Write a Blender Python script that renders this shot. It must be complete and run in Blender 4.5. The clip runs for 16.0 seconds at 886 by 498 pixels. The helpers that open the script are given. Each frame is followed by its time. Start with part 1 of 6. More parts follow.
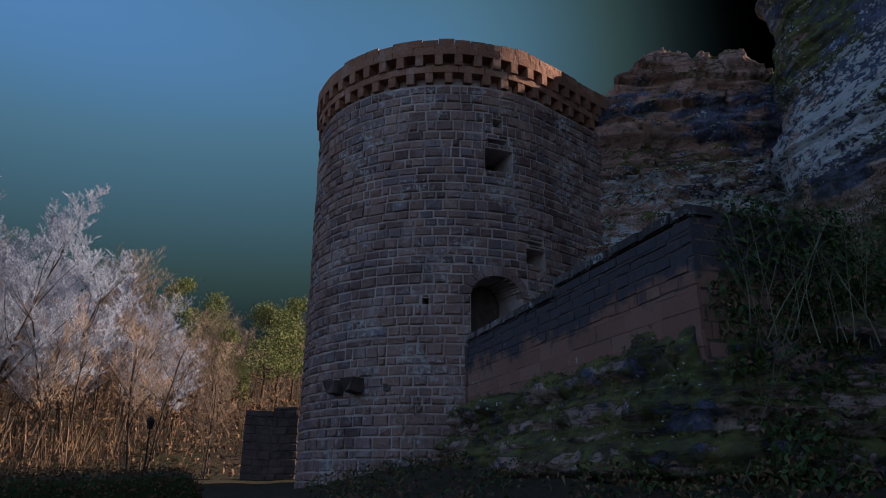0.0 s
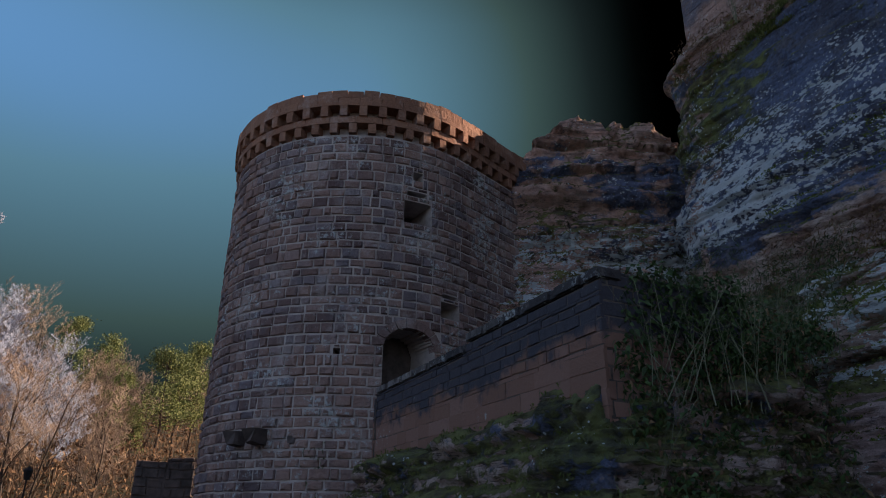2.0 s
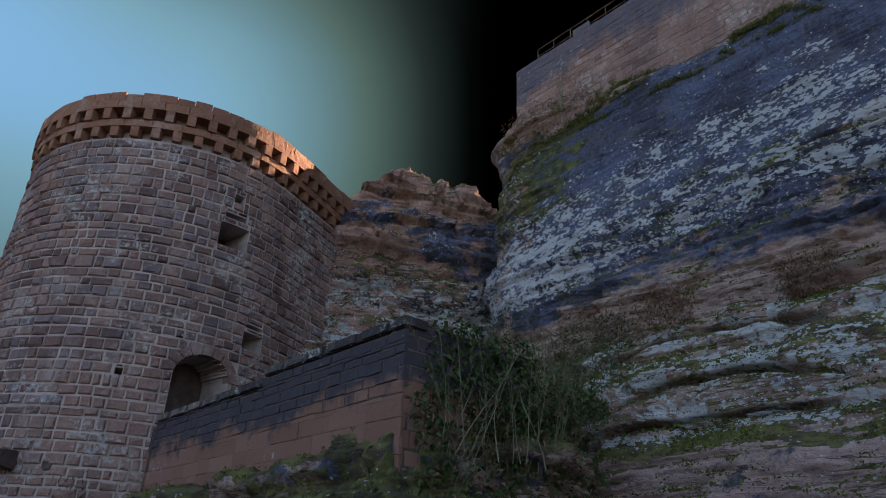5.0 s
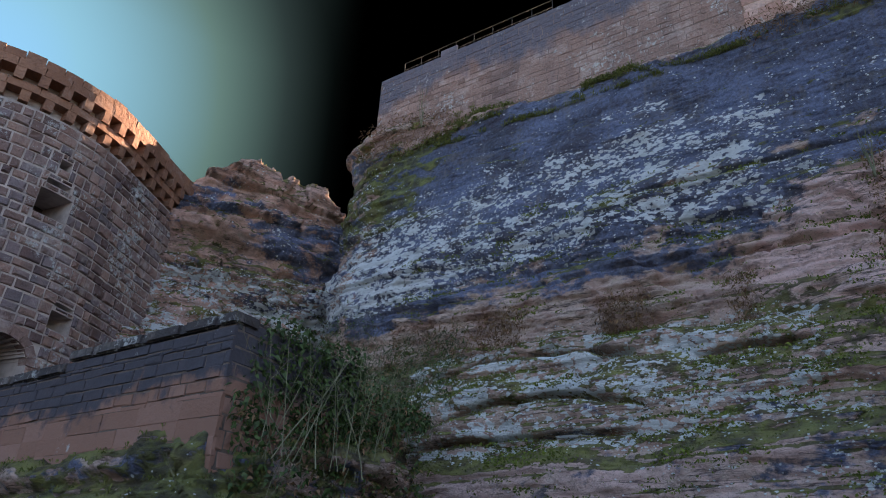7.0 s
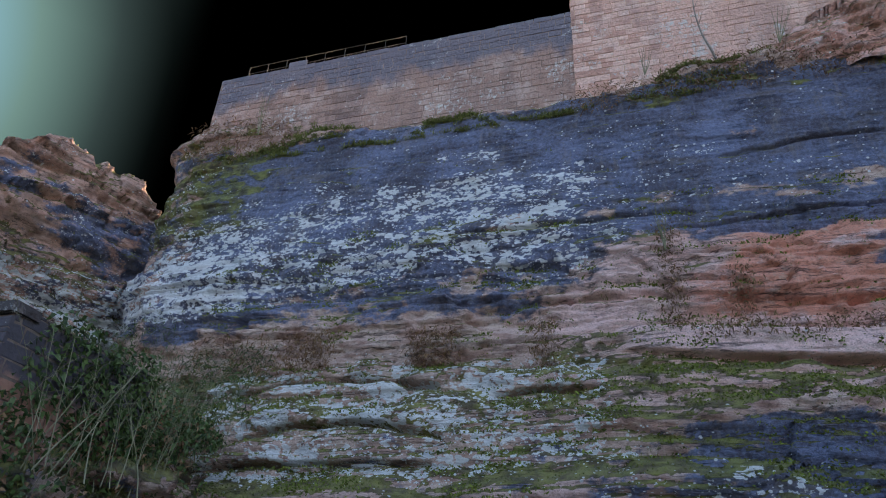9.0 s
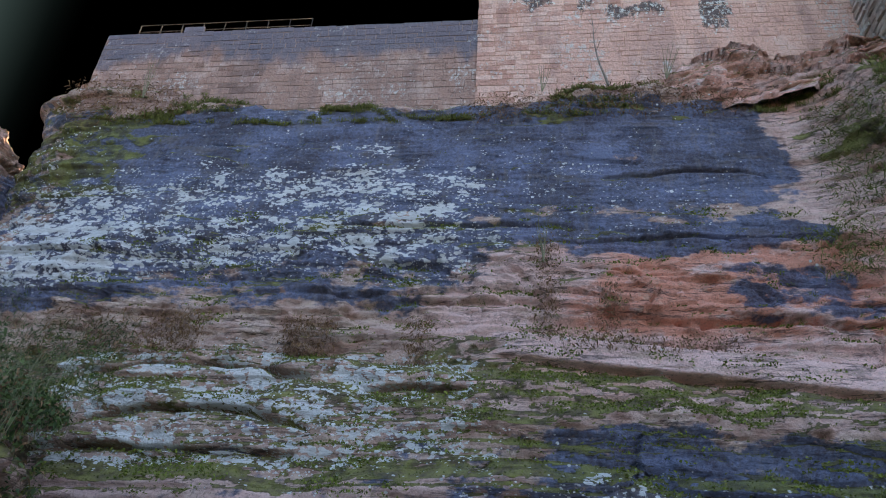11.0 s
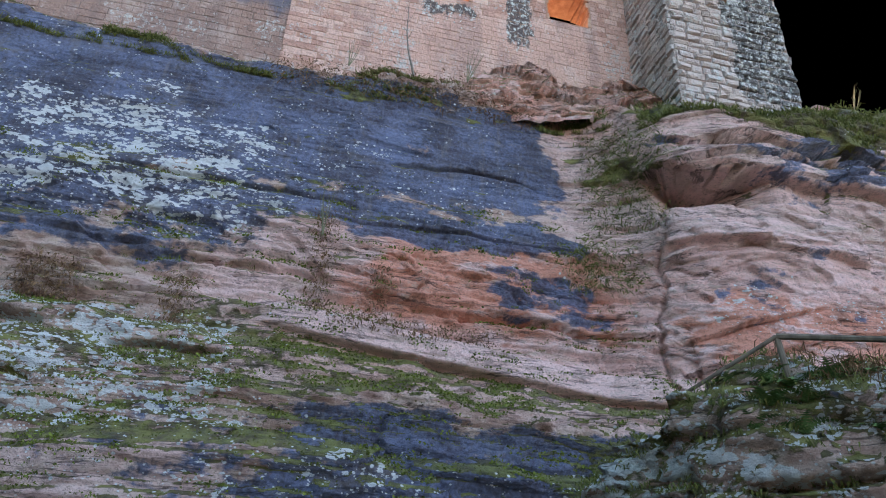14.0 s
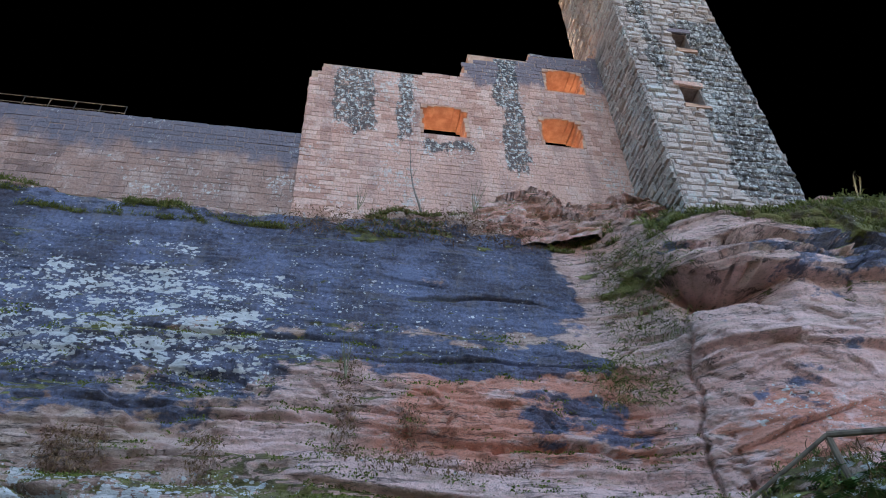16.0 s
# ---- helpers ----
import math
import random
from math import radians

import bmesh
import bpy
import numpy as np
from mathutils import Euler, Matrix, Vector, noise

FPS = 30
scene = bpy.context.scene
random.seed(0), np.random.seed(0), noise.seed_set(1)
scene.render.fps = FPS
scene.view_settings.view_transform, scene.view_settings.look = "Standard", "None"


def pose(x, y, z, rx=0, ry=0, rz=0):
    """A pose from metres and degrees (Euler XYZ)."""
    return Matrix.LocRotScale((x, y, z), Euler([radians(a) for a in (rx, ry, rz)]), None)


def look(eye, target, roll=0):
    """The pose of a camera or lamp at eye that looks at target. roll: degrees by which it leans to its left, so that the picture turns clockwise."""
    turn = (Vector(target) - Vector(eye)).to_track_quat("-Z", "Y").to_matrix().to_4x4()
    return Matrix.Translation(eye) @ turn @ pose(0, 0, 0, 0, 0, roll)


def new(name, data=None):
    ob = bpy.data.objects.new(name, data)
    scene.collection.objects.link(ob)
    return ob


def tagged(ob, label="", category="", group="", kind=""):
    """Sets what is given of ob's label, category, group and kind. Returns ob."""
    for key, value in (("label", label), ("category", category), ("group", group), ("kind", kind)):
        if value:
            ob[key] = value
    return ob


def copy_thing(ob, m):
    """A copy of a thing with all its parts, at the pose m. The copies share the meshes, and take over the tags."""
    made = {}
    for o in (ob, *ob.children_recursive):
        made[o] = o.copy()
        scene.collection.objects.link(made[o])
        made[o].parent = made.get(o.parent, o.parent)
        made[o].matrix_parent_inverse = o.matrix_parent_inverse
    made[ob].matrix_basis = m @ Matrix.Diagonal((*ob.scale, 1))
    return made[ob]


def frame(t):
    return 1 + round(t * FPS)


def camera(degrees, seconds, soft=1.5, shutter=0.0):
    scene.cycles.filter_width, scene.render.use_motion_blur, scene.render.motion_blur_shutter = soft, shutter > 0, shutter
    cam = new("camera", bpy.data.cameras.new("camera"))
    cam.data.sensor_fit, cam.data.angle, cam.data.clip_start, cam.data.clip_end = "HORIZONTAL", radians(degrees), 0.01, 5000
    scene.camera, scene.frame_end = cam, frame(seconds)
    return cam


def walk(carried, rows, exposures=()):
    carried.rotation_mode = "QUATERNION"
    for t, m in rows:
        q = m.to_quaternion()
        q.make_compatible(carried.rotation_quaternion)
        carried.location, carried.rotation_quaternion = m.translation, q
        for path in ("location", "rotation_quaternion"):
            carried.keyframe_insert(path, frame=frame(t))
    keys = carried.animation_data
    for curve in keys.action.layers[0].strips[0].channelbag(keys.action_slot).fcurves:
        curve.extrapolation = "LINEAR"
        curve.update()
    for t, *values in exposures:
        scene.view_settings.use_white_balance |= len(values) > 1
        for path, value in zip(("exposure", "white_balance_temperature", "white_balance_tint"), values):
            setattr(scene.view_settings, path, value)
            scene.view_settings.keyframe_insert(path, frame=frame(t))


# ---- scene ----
cam = camera(64.67, 16.0, soft=1.0)
EYE = (0.0, 0.0, 1.6)
# seconds, yaw, lift from straight down, lean
ROWS = [
    (0.0, -0.15, 108.00, -0.48),
    (0.5, -2.17, 108.95, -0.51),
    (1.0, -4.13, 110.12, -0.67),
    (1.5, -5.87, 111.21, -0.82),
    (2.0, -7.58, 112.30, -0.80),
    (2.5, -9.36, 113.16, -0.94),
    (3.0, -11.74, 114.04, -1.37),
    (3.5, -14.45, 114.87, -1.79),
    (4.0, -17.85, 115.45, -1.94),
    (6.5, -34.96, 116.97, -3.00),
    (7.0, -39.09, 117.47, -2.94),
    (7.5, -43.92, 118.41, -2.55),
    (8.0, -48.43, 119.40, -2.44),
    (8.5, -52.12, 120.03, -2.58),
    (9.0, -55.48, 120.39, -2.88),
    (11.5, -69.95, 120.81, -3.20),
    (12.0, -73.82, 120.86, -3.23),
    (12.5, -77.61, 119.71, -3.44),
    (13.0, -81.66, 118.44, -3.58),
    (13.5, -84.93, 117.99, -3.37),
    (14.0, -86.82, 119.59, -2.32),
    (14.5, -86.67, 122.06, -1.36),
    (15.0, -85.25, 124.97, 0.13),
    (15.5, -83.64, 127.67, 1.84),
    (16.0, -82.07, 130.21, 1.90),
]
EXPOSURES = [(0.0, 0.15, 6000.0, 19.0), (1.5, 0.4, 6300.0, 19.0), (2.5, 0.65, 6700.0, 20.0), (3.5, 0.9, 7200.0, 21.0), (4.0, 1.05, 7300.0, 21.0), (6.5, 1.85, 7050.0, 20.0),
             (9.0, 2.35, 7150.0, 20.0), (12.5, 2.7, 7550.0, 20.0), (14.0, 2.86, 7550.0, 18.0), (15.0, 2.82, 7350.0, 18.0), (16.0, 2.60, 7100.0, 18.0)]
walk(cam, [(t, pose(*EYE, rx, roll, yaw)) for t, yaw, rx, roll in ROWS], EXPOSURES)

# ---- light: low winter sun behind the castle, sky over the shaded side ----
SUN_AZ, SUN_EL = 73.0, 21.0
world = bpy.data.worlds.new("sky")
scene.world = world
world.use_nodes = True


def build_sky():
    nt = world.node_tree
    nt.nodes.clear()
    N, L = nt.nodes.new, nt.links.new

    def math_node(op, a, b=None, c=None):
        m = N("ShaderNodeMath")
        m.operation = op
        for k, v in enumerate((a, b, c)):
            if v is None:
                continue
            if isinstance(v, (int, float)):
                m.inputs[k].default_value = v
            else:
                L(v, m.inputs[k])
        return m.outputs[0]

    def step(v, lo, hi):
        m = N("ShaderNodeMapRange")
        m.interpolation_type = "SMOOTHSTEP"
        L(v, m.inputs[0])
        m.inputs[1].default_value, m.inputs[2].default_value = lo, hi
        return m.outputs[0]

    sky = N("ShaderNodeTexSky")
    sky.sky_type, sky.sun_disc = "NISHITA", False
    sky.sun_elevation, sky.sun_rotation = radians(SUN_EL), radians(SUN_AZ)
    tc = N("ShaderNodeTexCoord")
    sep = N("ShaderNodeSeparateXYZ")
    L(tc.outputs["Generated"], sep.inputs[0])
    az = math_node("MULTIPLY", math_node("ARCTAN2", sep.outputs[0], sep.outputs[1]), 57.29578)
    el = math_node("MULTIPLY", math_node("ARCSINE", sep.outputs[2]), 57.29578)
    # bright blue high on the left, greenish and ever darker lower down and to the right
    rise = N("ShaderNodeMapRange")
    L(el, rise.inputs[0])
    rise.inputs[1].default_value, rise.inputs[2].default_value = 8.0, 40.0
    fade = math_node("SUBTRACT", 0.72, math_node("MULTIPLY", step(az, -40.0, 10.0), 0.16))
    level = math_node("MULTIPLY", math_node("MULTIPLY", rise.outputs[0], fade), math_node("SUBTRACT", 1.0, step(az, -2.0, 27.0)))
    level = math_node("MULTIPLY", level, math_node("SUBTRACT", 1.0, math_node("MULTIPLY", step(el, 28.0, 52.0), 0.85)))
    level = math_node("MAXIMUM", level, math_node("MULTIPLY", 0.062, math_node("MULTIPLY", math_node("SUBTRACT", 1.0, step(az, 8.0, 28.0)), step(el, 3.0, 12.0))))
    ramp = N("ShaderNodeValToRGB")
    els = ramp.color_ramp.elements
    els[0].position, els[0].color = 0.0, (0.0, 0.0, 0.0, 1)
    els[1].position, els[1].color = 1.0, (0.15, 0.40, 1.15, 1)
    for p, c in ((0.04, (0.006, 0.011, 0.011)), (0.14, (0.028, 0.056, 0.052)), (0.36, (0.062, 0.15, 0.20)), (0.68, (0.09, 0.25, 0.54))):
        e = els.new(p)
        e.color = (*c, 1)
    L(level, ramp.inputs[0])
    front = math_node("MULTIPLY", math_node("MULTIPLY", step(az, -100.0, -70.0), math_node("SUBTRACT", 1.0, step(az, 140.0, 160.0))),
                      math_node("SUBTRACT", 1.0, step(el, 62.0, 74.0)))
    b1, b2, mix, out = N("ShaderNodeBackground"), N("ShaderNodeBackground"), N("ShaderNodeMixShader"), N("ShaderNodeOutputWorld")
    L(sky.outputs[0], b1.inputs[0])
    b1.inputs[1].default_value = 0.13
    L(ramp.outputs[0], b2.inputs[0])
    b2.inputs[1].default_value = 1.0
    L(front, mix.inputs[0])
    L(b1.outputs[0], mix.inputs[1])
    L(b2.outputs[0], mix.inputs[2])
    L(mix.outputs[0], out.inputs[0])


build_sky()
sun = new("sun", bpy.data.lights.new("sun", "SUN"))
sun.data.energy, sun.data.angle, sun.data.color = 6.5, radians(0.5), (1.0, 0.80, 0.58)
sun_dir = Vector((math.sin(radians(SUN_AZ)) * math.cos(radians(SUN_EL)), math.cos(radians(SUN_AZ)) * math.cos(radians(SUN_EL)), math.sin(radians(SUN_EL))))
sun.matrix_world = look(sun_dir * 100, (0, 0, 0))

# ---- the plan's own axes: s runs along the castle wall, D away from the path towards the rock ----
AZ = radians(72.5)
NV = np.array([math.sin(AZ), math.cos(AZ), 0.0])
AV = np.array([math.cos(AZ), -math.sin(AZ), 0.0])


def place(s, D, z):
    return (float(NV[0] * D + AV[0] * s), float(NV[1] * D + AV[1] * s), float(z))


# ---- noise on arrays ----
def hash3(i, j, k, seed):
    h = (i * 374761393 + j * 668265263 + k * 2147483647 + seed * 974634777).astype(np.int64) & 0xFFFFFFFF
    h = ((h ^ (h >> 13)) * 1274126177) & 0xFFFFFFFF
    h = ((h ^ (h >> 16)) * 2246822519) & 0xFFFFFFFF
    return ((h ^ (h >> 15)) & 0xFFFFFF) / float(0xFFFFFF)


def vnoise(x, y, z=0.0, seed=0):
    """Smooth noise from -1 to 1."""
    x, y, z = np.broadcast_arrays(np.asarray(x, float), np.asarray(y, float), np.asarray(z, float))
    i, j, k = np.floor(x).astype(np.int64), np.floor(y).astype(np.int64), np.floor(z).astype(np.int64)
    fx, fy, fz = x - i, y - j, z - k
    fx, fy, fz = (f * f * (3 - 2 * f) for f in (fx, fy, fz))
    tot = 0.0
    for a in (0, 1):
        for b in (0, 1):
            for c in (0, 1):
                w = (fx if a else 1 - fx) * (fy if b else 1 - fy) * (fz if c else 1 - fz)
                tot = tot + w * hash3(i + a, j + b, k + c, seed)
    return tot * 2 - 1


def fbm(x, y, z=0.0, seed=0, octaves=4):
    tot, amp = 0.0, 0.5
    for o in range(octaves):
        tot = tot + amp * vnoise(np.asarray(x) * 2 ** o, np.asarray(y) * 2 ** o, np.asarray(z) * 2 ** o, seed + o * 7)
        amp *= 0.5
    return tot


def sstep(lo, hi, v):
    t = np.clip((v - lo) / (hi - lo), 0, 1)
    return t * t * (3 - 2 * t)


def band(v, lo, hi, soft):
    return sstep(lo - soft, lo + soft, v) * (1 - sstep(hi - soft, hi + soft, v))


# ---- materials ----
class Mat:
    """A short way to write node materials."""

    def __init__(self, name, rough=0.85, metal=0.0):
        self.mat = bpy.data.materials.new(name)
        self.mat.use_nodes = True
        self.nt = self.mat.node_tree
        self.bsdf = self.nt.nodes["Principled BSDF"]
        self.bsdf.inputs["Roughness"].default_value = rough
        self.bsdf.inputs["Metallic"].default_value = metal
        self.bsdf.inputs["Specular IOR Level"].default_value = 0.3
        self.co = None

    def node(self, kind, **props):
        n = self.nt.nodes.new(kind)
        for key, value in props.items():
            if key == "operation":
                n.operation = value
            elif key == "blend":
                n.blend_type = value
        return n

    def put(self, sock, v):
        if isinstance(v, bpy.types.NodeSocket):
            self.nt.links.new(v, sock)
        elif isinstance(v, tuple) and len(v) == 3 and sock.type == "RGBA":
            sock.default_value = (*v, 1)
        else:
            sock.default_value = v

    def coords(self, sx=1.0, sy=1.0, sz=1.0):
        g = self.node("ShaderNodeNewGeometry")
        m = self.node("ShaderNodeMapping")
        self.nt.links.new(g.outputs["Position"], m.inputs[0])
        m.inputs["Rotation"].default_value = (0, 0, radians(72.5 - 90))
        m.inputs["Scale"].default_value = (sx, sy, sz)
        return m.outputs[0]

    def noise(self, scale, detail=6.0, rough=0.6, stretch=(1, 1, 1)):
        n = self.node("ShaderNodeTexNoise")
        self.nt.links.new(self.coords(*stretch), n.inputs["Vector"])
        n.inputs["Scale"].default_value, n.inputs["Detail"].default_value, n.inputs["Roughness"].default_value = scale, detail, rough
        return n.outputs["Fac"]

    def step(self, v, lo, hi):
        m = self.node("ShaderNodeMapRange")
        m.interpolation_type = "SMOOTHSTEP"
        self.put(m.inputs[0], v)
        m.inputs[1].default_value, m.inputs[2].default_value = lo, hi
        return m.outputs[0]

    def math(self, op, a, b=0.0):
        m = self.node("ShaderNodeMath", operation=op)
        self.put(m.inputs[0], a)
        self.put(m.inputs[1], b)
        return m.outputs[0]

    def mix(self, f, a, b):
        m = self.nt.nodes.new("ShaderNodeMix")
        m.data_type = "RGBA"
        self.put(m.inputs["Factor"], f)
        self.put(m.inputs[6], a)
        self.put(m.inputs[7], b)
        return m.outputs[2]

    def attr(self, name):
        n = self.node("ShaderNodeAttribute")
        n.attribute_name = name
        return n.outputs["Fac"]

    def island(self):
        return self.node("ShaderNodeNewGeometry").outputs["Random Per Island"]

    def obrandom(self):
        return self.node("ShaderNodeObjectInfo").outputs["Random"]

    def ramp(self, f, stops):
        r = self.node("ShaderNodeValToRGB")
        els = r.color_ramp.elements
        els[0].position, els[0].color = stops[0][0], (*stops[0][1], 1)
        els[1].position, els[1].color = stops[-1][0], (*stops[-1][1], 1)
        for p, c in stops[1:-1]:
            els.new(p).color = (*c, 1)
        self.put(r.inputs[0], f)
        return r.outputs[0]

    def done(self, colour, bump=None, strength=0.5, dist=0.03, rough=None):
        self.put(self.bsdf.inputs["Base Color"], colour)
        if rough is not None:
            self.put(self.bsdf.inputs["Roughness"], rough)
        if bump is not None:
            b = self.node("ShaderNodeBump")
            b.inputs["Strength"].default_value, b.inputs["Distance"].default_value = strength, dist
            self.put(b.inputs["Height"], bump)
            self.nt.links.new(b.outputs[0], self.bsdf.inputs["Normal"])
        return self.mat


def rock_material(name="weathered_sandstone"):
    m = Mat(name)
    fine = m.noise(9.0, 8.0, 0.65)
    mid = m.noise(1.3, 7.0, 0.6, (1, 1, 2.2))
    bed = m.noise(1.0, 8.0, 0.66, (0.5, 0.5, 4.0))
    base = m.ramp(mid, [(0.28, (0.24, 0.13, 0.10)), (0.42, (0.48, 0.30, 0.25)), (0.56, (0.66, 0.49, 0.43)), (0.72, (0.53, 0.39, 0.29))])
    base = m.mix(m.math("MULTIPLY", m.step(bed, 0.5, 0.62), 0.55), base, (0.62, 0.47, 0.42))
    base = m.mix(m.math("MULTIPLY", m.attr("pink"), m.step(bed, 0.3, 0.6)), base, (0.92, 0.64, 0.62))
    red = m.math("MULTIPLY", m.attr("red"), m.step(m.math("ADD", mid, m.math("MULTIPLY", m.noise(0.45, 6.0, 0.6), 0.6)), 0.66, 0.84))
    red = m.math("MULTIPLY", m.math("MINIMUM", red, 1.0), 0.85)
    base = m.mix(red, base, m.mix(fine, (0.66, 0.22, 0.14), (0.86, 0.40, 0.29)))
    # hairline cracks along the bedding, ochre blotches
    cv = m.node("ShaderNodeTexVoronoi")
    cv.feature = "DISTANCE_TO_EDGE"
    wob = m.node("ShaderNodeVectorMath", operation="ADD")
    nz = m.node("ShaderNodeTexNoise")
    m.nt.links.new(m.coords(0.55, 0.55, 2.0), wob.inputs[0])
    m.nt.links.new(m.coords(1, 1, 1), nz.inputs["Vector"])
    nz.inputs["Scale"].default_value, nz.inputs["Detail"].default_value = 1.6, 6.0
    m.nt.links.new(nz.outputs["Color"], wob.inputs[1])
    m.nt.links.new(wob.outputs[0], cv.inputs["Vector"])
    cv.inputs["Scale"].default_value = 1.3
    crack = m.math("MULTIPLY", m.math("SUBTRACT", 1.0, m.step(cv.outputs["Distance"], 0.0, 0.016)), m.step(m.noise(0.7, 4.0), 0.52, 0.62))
    base = m.mix(m.math("MULTIPLY", m.step(m.noise(2.3, 9.0, 0.72), 0.55, 0.65), 0.42), base, (0.20, 0.115, 0.085))
    base = m.mix(m.math("MULTIPLY", m.step(m.noise(0.8, 9.0, 0.72, (1, 1, 2.6)), 0.56, 0.64), 0.45), base, (0.13, 0.095, 0.085))
    base = m.mix(m.math("MULTIPLY", m.step(m.noise(1.9, 8.0, 0.7, (1, 1, 1.7)), 0.56, 0.66), 0.55), base, (0.55, 0.44, 0.36))
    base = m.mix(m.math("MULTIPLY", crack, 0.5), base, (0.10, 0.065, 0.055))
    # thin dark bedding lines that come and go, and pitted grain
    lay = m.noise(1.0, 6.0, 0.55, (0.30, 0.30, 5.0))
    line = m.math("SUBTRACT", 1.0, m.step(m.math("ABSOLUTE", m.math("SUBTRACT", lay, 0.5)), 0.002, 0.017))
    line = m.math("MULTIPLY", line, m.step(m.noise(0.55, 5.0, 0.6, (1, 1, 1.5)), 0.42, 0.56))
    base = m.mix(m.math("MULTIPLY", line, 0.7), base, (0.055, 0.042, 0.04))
    base = m.mix(m.math("MULTIPLY", m.step(m.noise(13.0, 10.0, 0.75, (1, 1, 1.6)), 0.54, 0.62), 0.5), base, (0.12, 0.085, 0.075))
    # dark weathering crust; its blue tint is sky sheen put into the colour
    crust_n = m.math("ADD", m.attr("crust"), m.math("MULTIPLY", m.math("SUBTRACT", m.noise(0.9, 9.0, 0.68, (1, 1, 1.8)), 0.5), 1.9))
    crust = m.step(crust_n, 0.40, 0.60)
    crust_col = m.mix(m.step(m.math("ADD", fine, m.noise(0.6, 5.0)), 0.8, 1.25), (0.034, 0.050, 0.095), (0.14, 0.20, 0.36))
    crust_col = m.mix(m.math("MULTIPLY", m.step(m.noise(0.5, 8.0, 0.68, (1, 1, 3.0)), 0.54, 0.66), 0.5), crust_col, (0.12, 0.105, 0.085))
    crust_col = m.mix(m.math("MULTIPLY", m.step(m.noise(1.3, 8.0, 0.7, (2.2, 2.2, 0.35)), 0.54, 0.66), 0.5), crust_col, (0.20, 0.20, 0.22))
    base = m.mix(m.math("MULTIPLY", crust, 0.92), base, crust_col)
    # earth and algae
    moss_n = m.math("ADD", m.attr("moss"), m.math("MULTIPLY", m.math("SUBTRACT", m.noise(1.7, 8.0, 0.65, (1, 1, 1.8)), 0.5), 1.7))
    moss = m.step(moss_n, 0.5, 0.68)
    moss_col = m.mix(m.step(m.noise(2.2, 6.0), 0.35, 0.65), (0.06, 0.055, 0.022), (0.21, 0.225, 0.05))
    base = m.mix(m.math("MULTIPLY", moss, 0.9), base, moss_col)
    # crusty white lichen: round spots that grow together into patches
    def spots(scale, z):
        v = m.node("ShaderNodeTexVoronoi")
        m.nt.links.new(m.coords(1, 1, z), v.inputs["Vector"])
        v.inputs["Scale"].default_value = scale
        sp = m.node("ShaderNodeSeparateColor")
        m.nt.links.new(v.outputs["Color"], sp.inputs[0])
        return v.outputs["Distance"], sp.outputs[0]

    cover = m.attr("lichen")
    d1, r1 = spots(5.5, 1.7)
    d2, r2 = spots(3.2, 1.0)
    d3, r3 = spots(9.0, 1.3)
    lich = m.math("ADD", cover, m.math("MULTIPLY", m.math("SUBTRACT", m.noise(3.6, 9.0, 0.66, (1, 1, 2.0)), 0.5), 1.6))
    lich = m.math("ADD", lich, m.math("MULTIPLY", m.math("SUBTRACT", m.noise(0.9, 4.0, 0.6, (1, 1, 2.4)), 0.5), 1.8))
    lich = m.math("SUBTRACT", lich, m.math("MULTIPLY", m.math("SUBTRACT", d1, 0.52), 0.6))
    few = m.math("MULTIPLY", m.math("SUBTRACT", 1.0, m.step(d2, 0.10, 0.16)), m.step(m.math("ADD", r2, m.math("MULTIPLY", cover, 0.9)), 0.93, 0.96))
    many = m.math("MULTIPLY", m.math("SUBTRACT", 1.0, m.step(d3, 0.20, 0.28)), m.step(m.math("ADD", r3, m.math("MULTIPLY", cover, 1.1)), 1.02, 1.06))
    lichen = m.math("MAXIMUM", m.step(lich, 0.66, 0.71), m.math("MAXIMUM", few, many))
    base = m.mix(m.math("MULTIPLY", lichen, 0.92), base, m.mix(m.noise(16.0, 6.0, 0.7), (0.58, 0.63, 0.67), (0.90, 0.92, 0.93)))
    base = m.mix(m.math("MULTIPLY", fine, 0.35), base, m.mix(0.4, base, (0.16, 0.12, 0.11)))
    h = m.math("ADD", m.math("MULTIPLY", fine, 0.6), m.math("ADD", m.math("MULTIPLY", bed, 0.55), m.math("ADD", m.math("MULTIPLY", moss, 0.5), m.math("MULTIPLY", m.noise(2.6, 9.0, 0.74), 1.5))))
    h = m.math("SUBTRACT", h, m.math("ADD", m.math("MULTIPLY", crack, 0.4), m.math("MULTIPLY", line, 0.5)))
    return m.done(base, h, 1.0, 0.11, m.math("SUBTRACT", 0.92, m.math("MULTIPLY", crust, 0.38)))


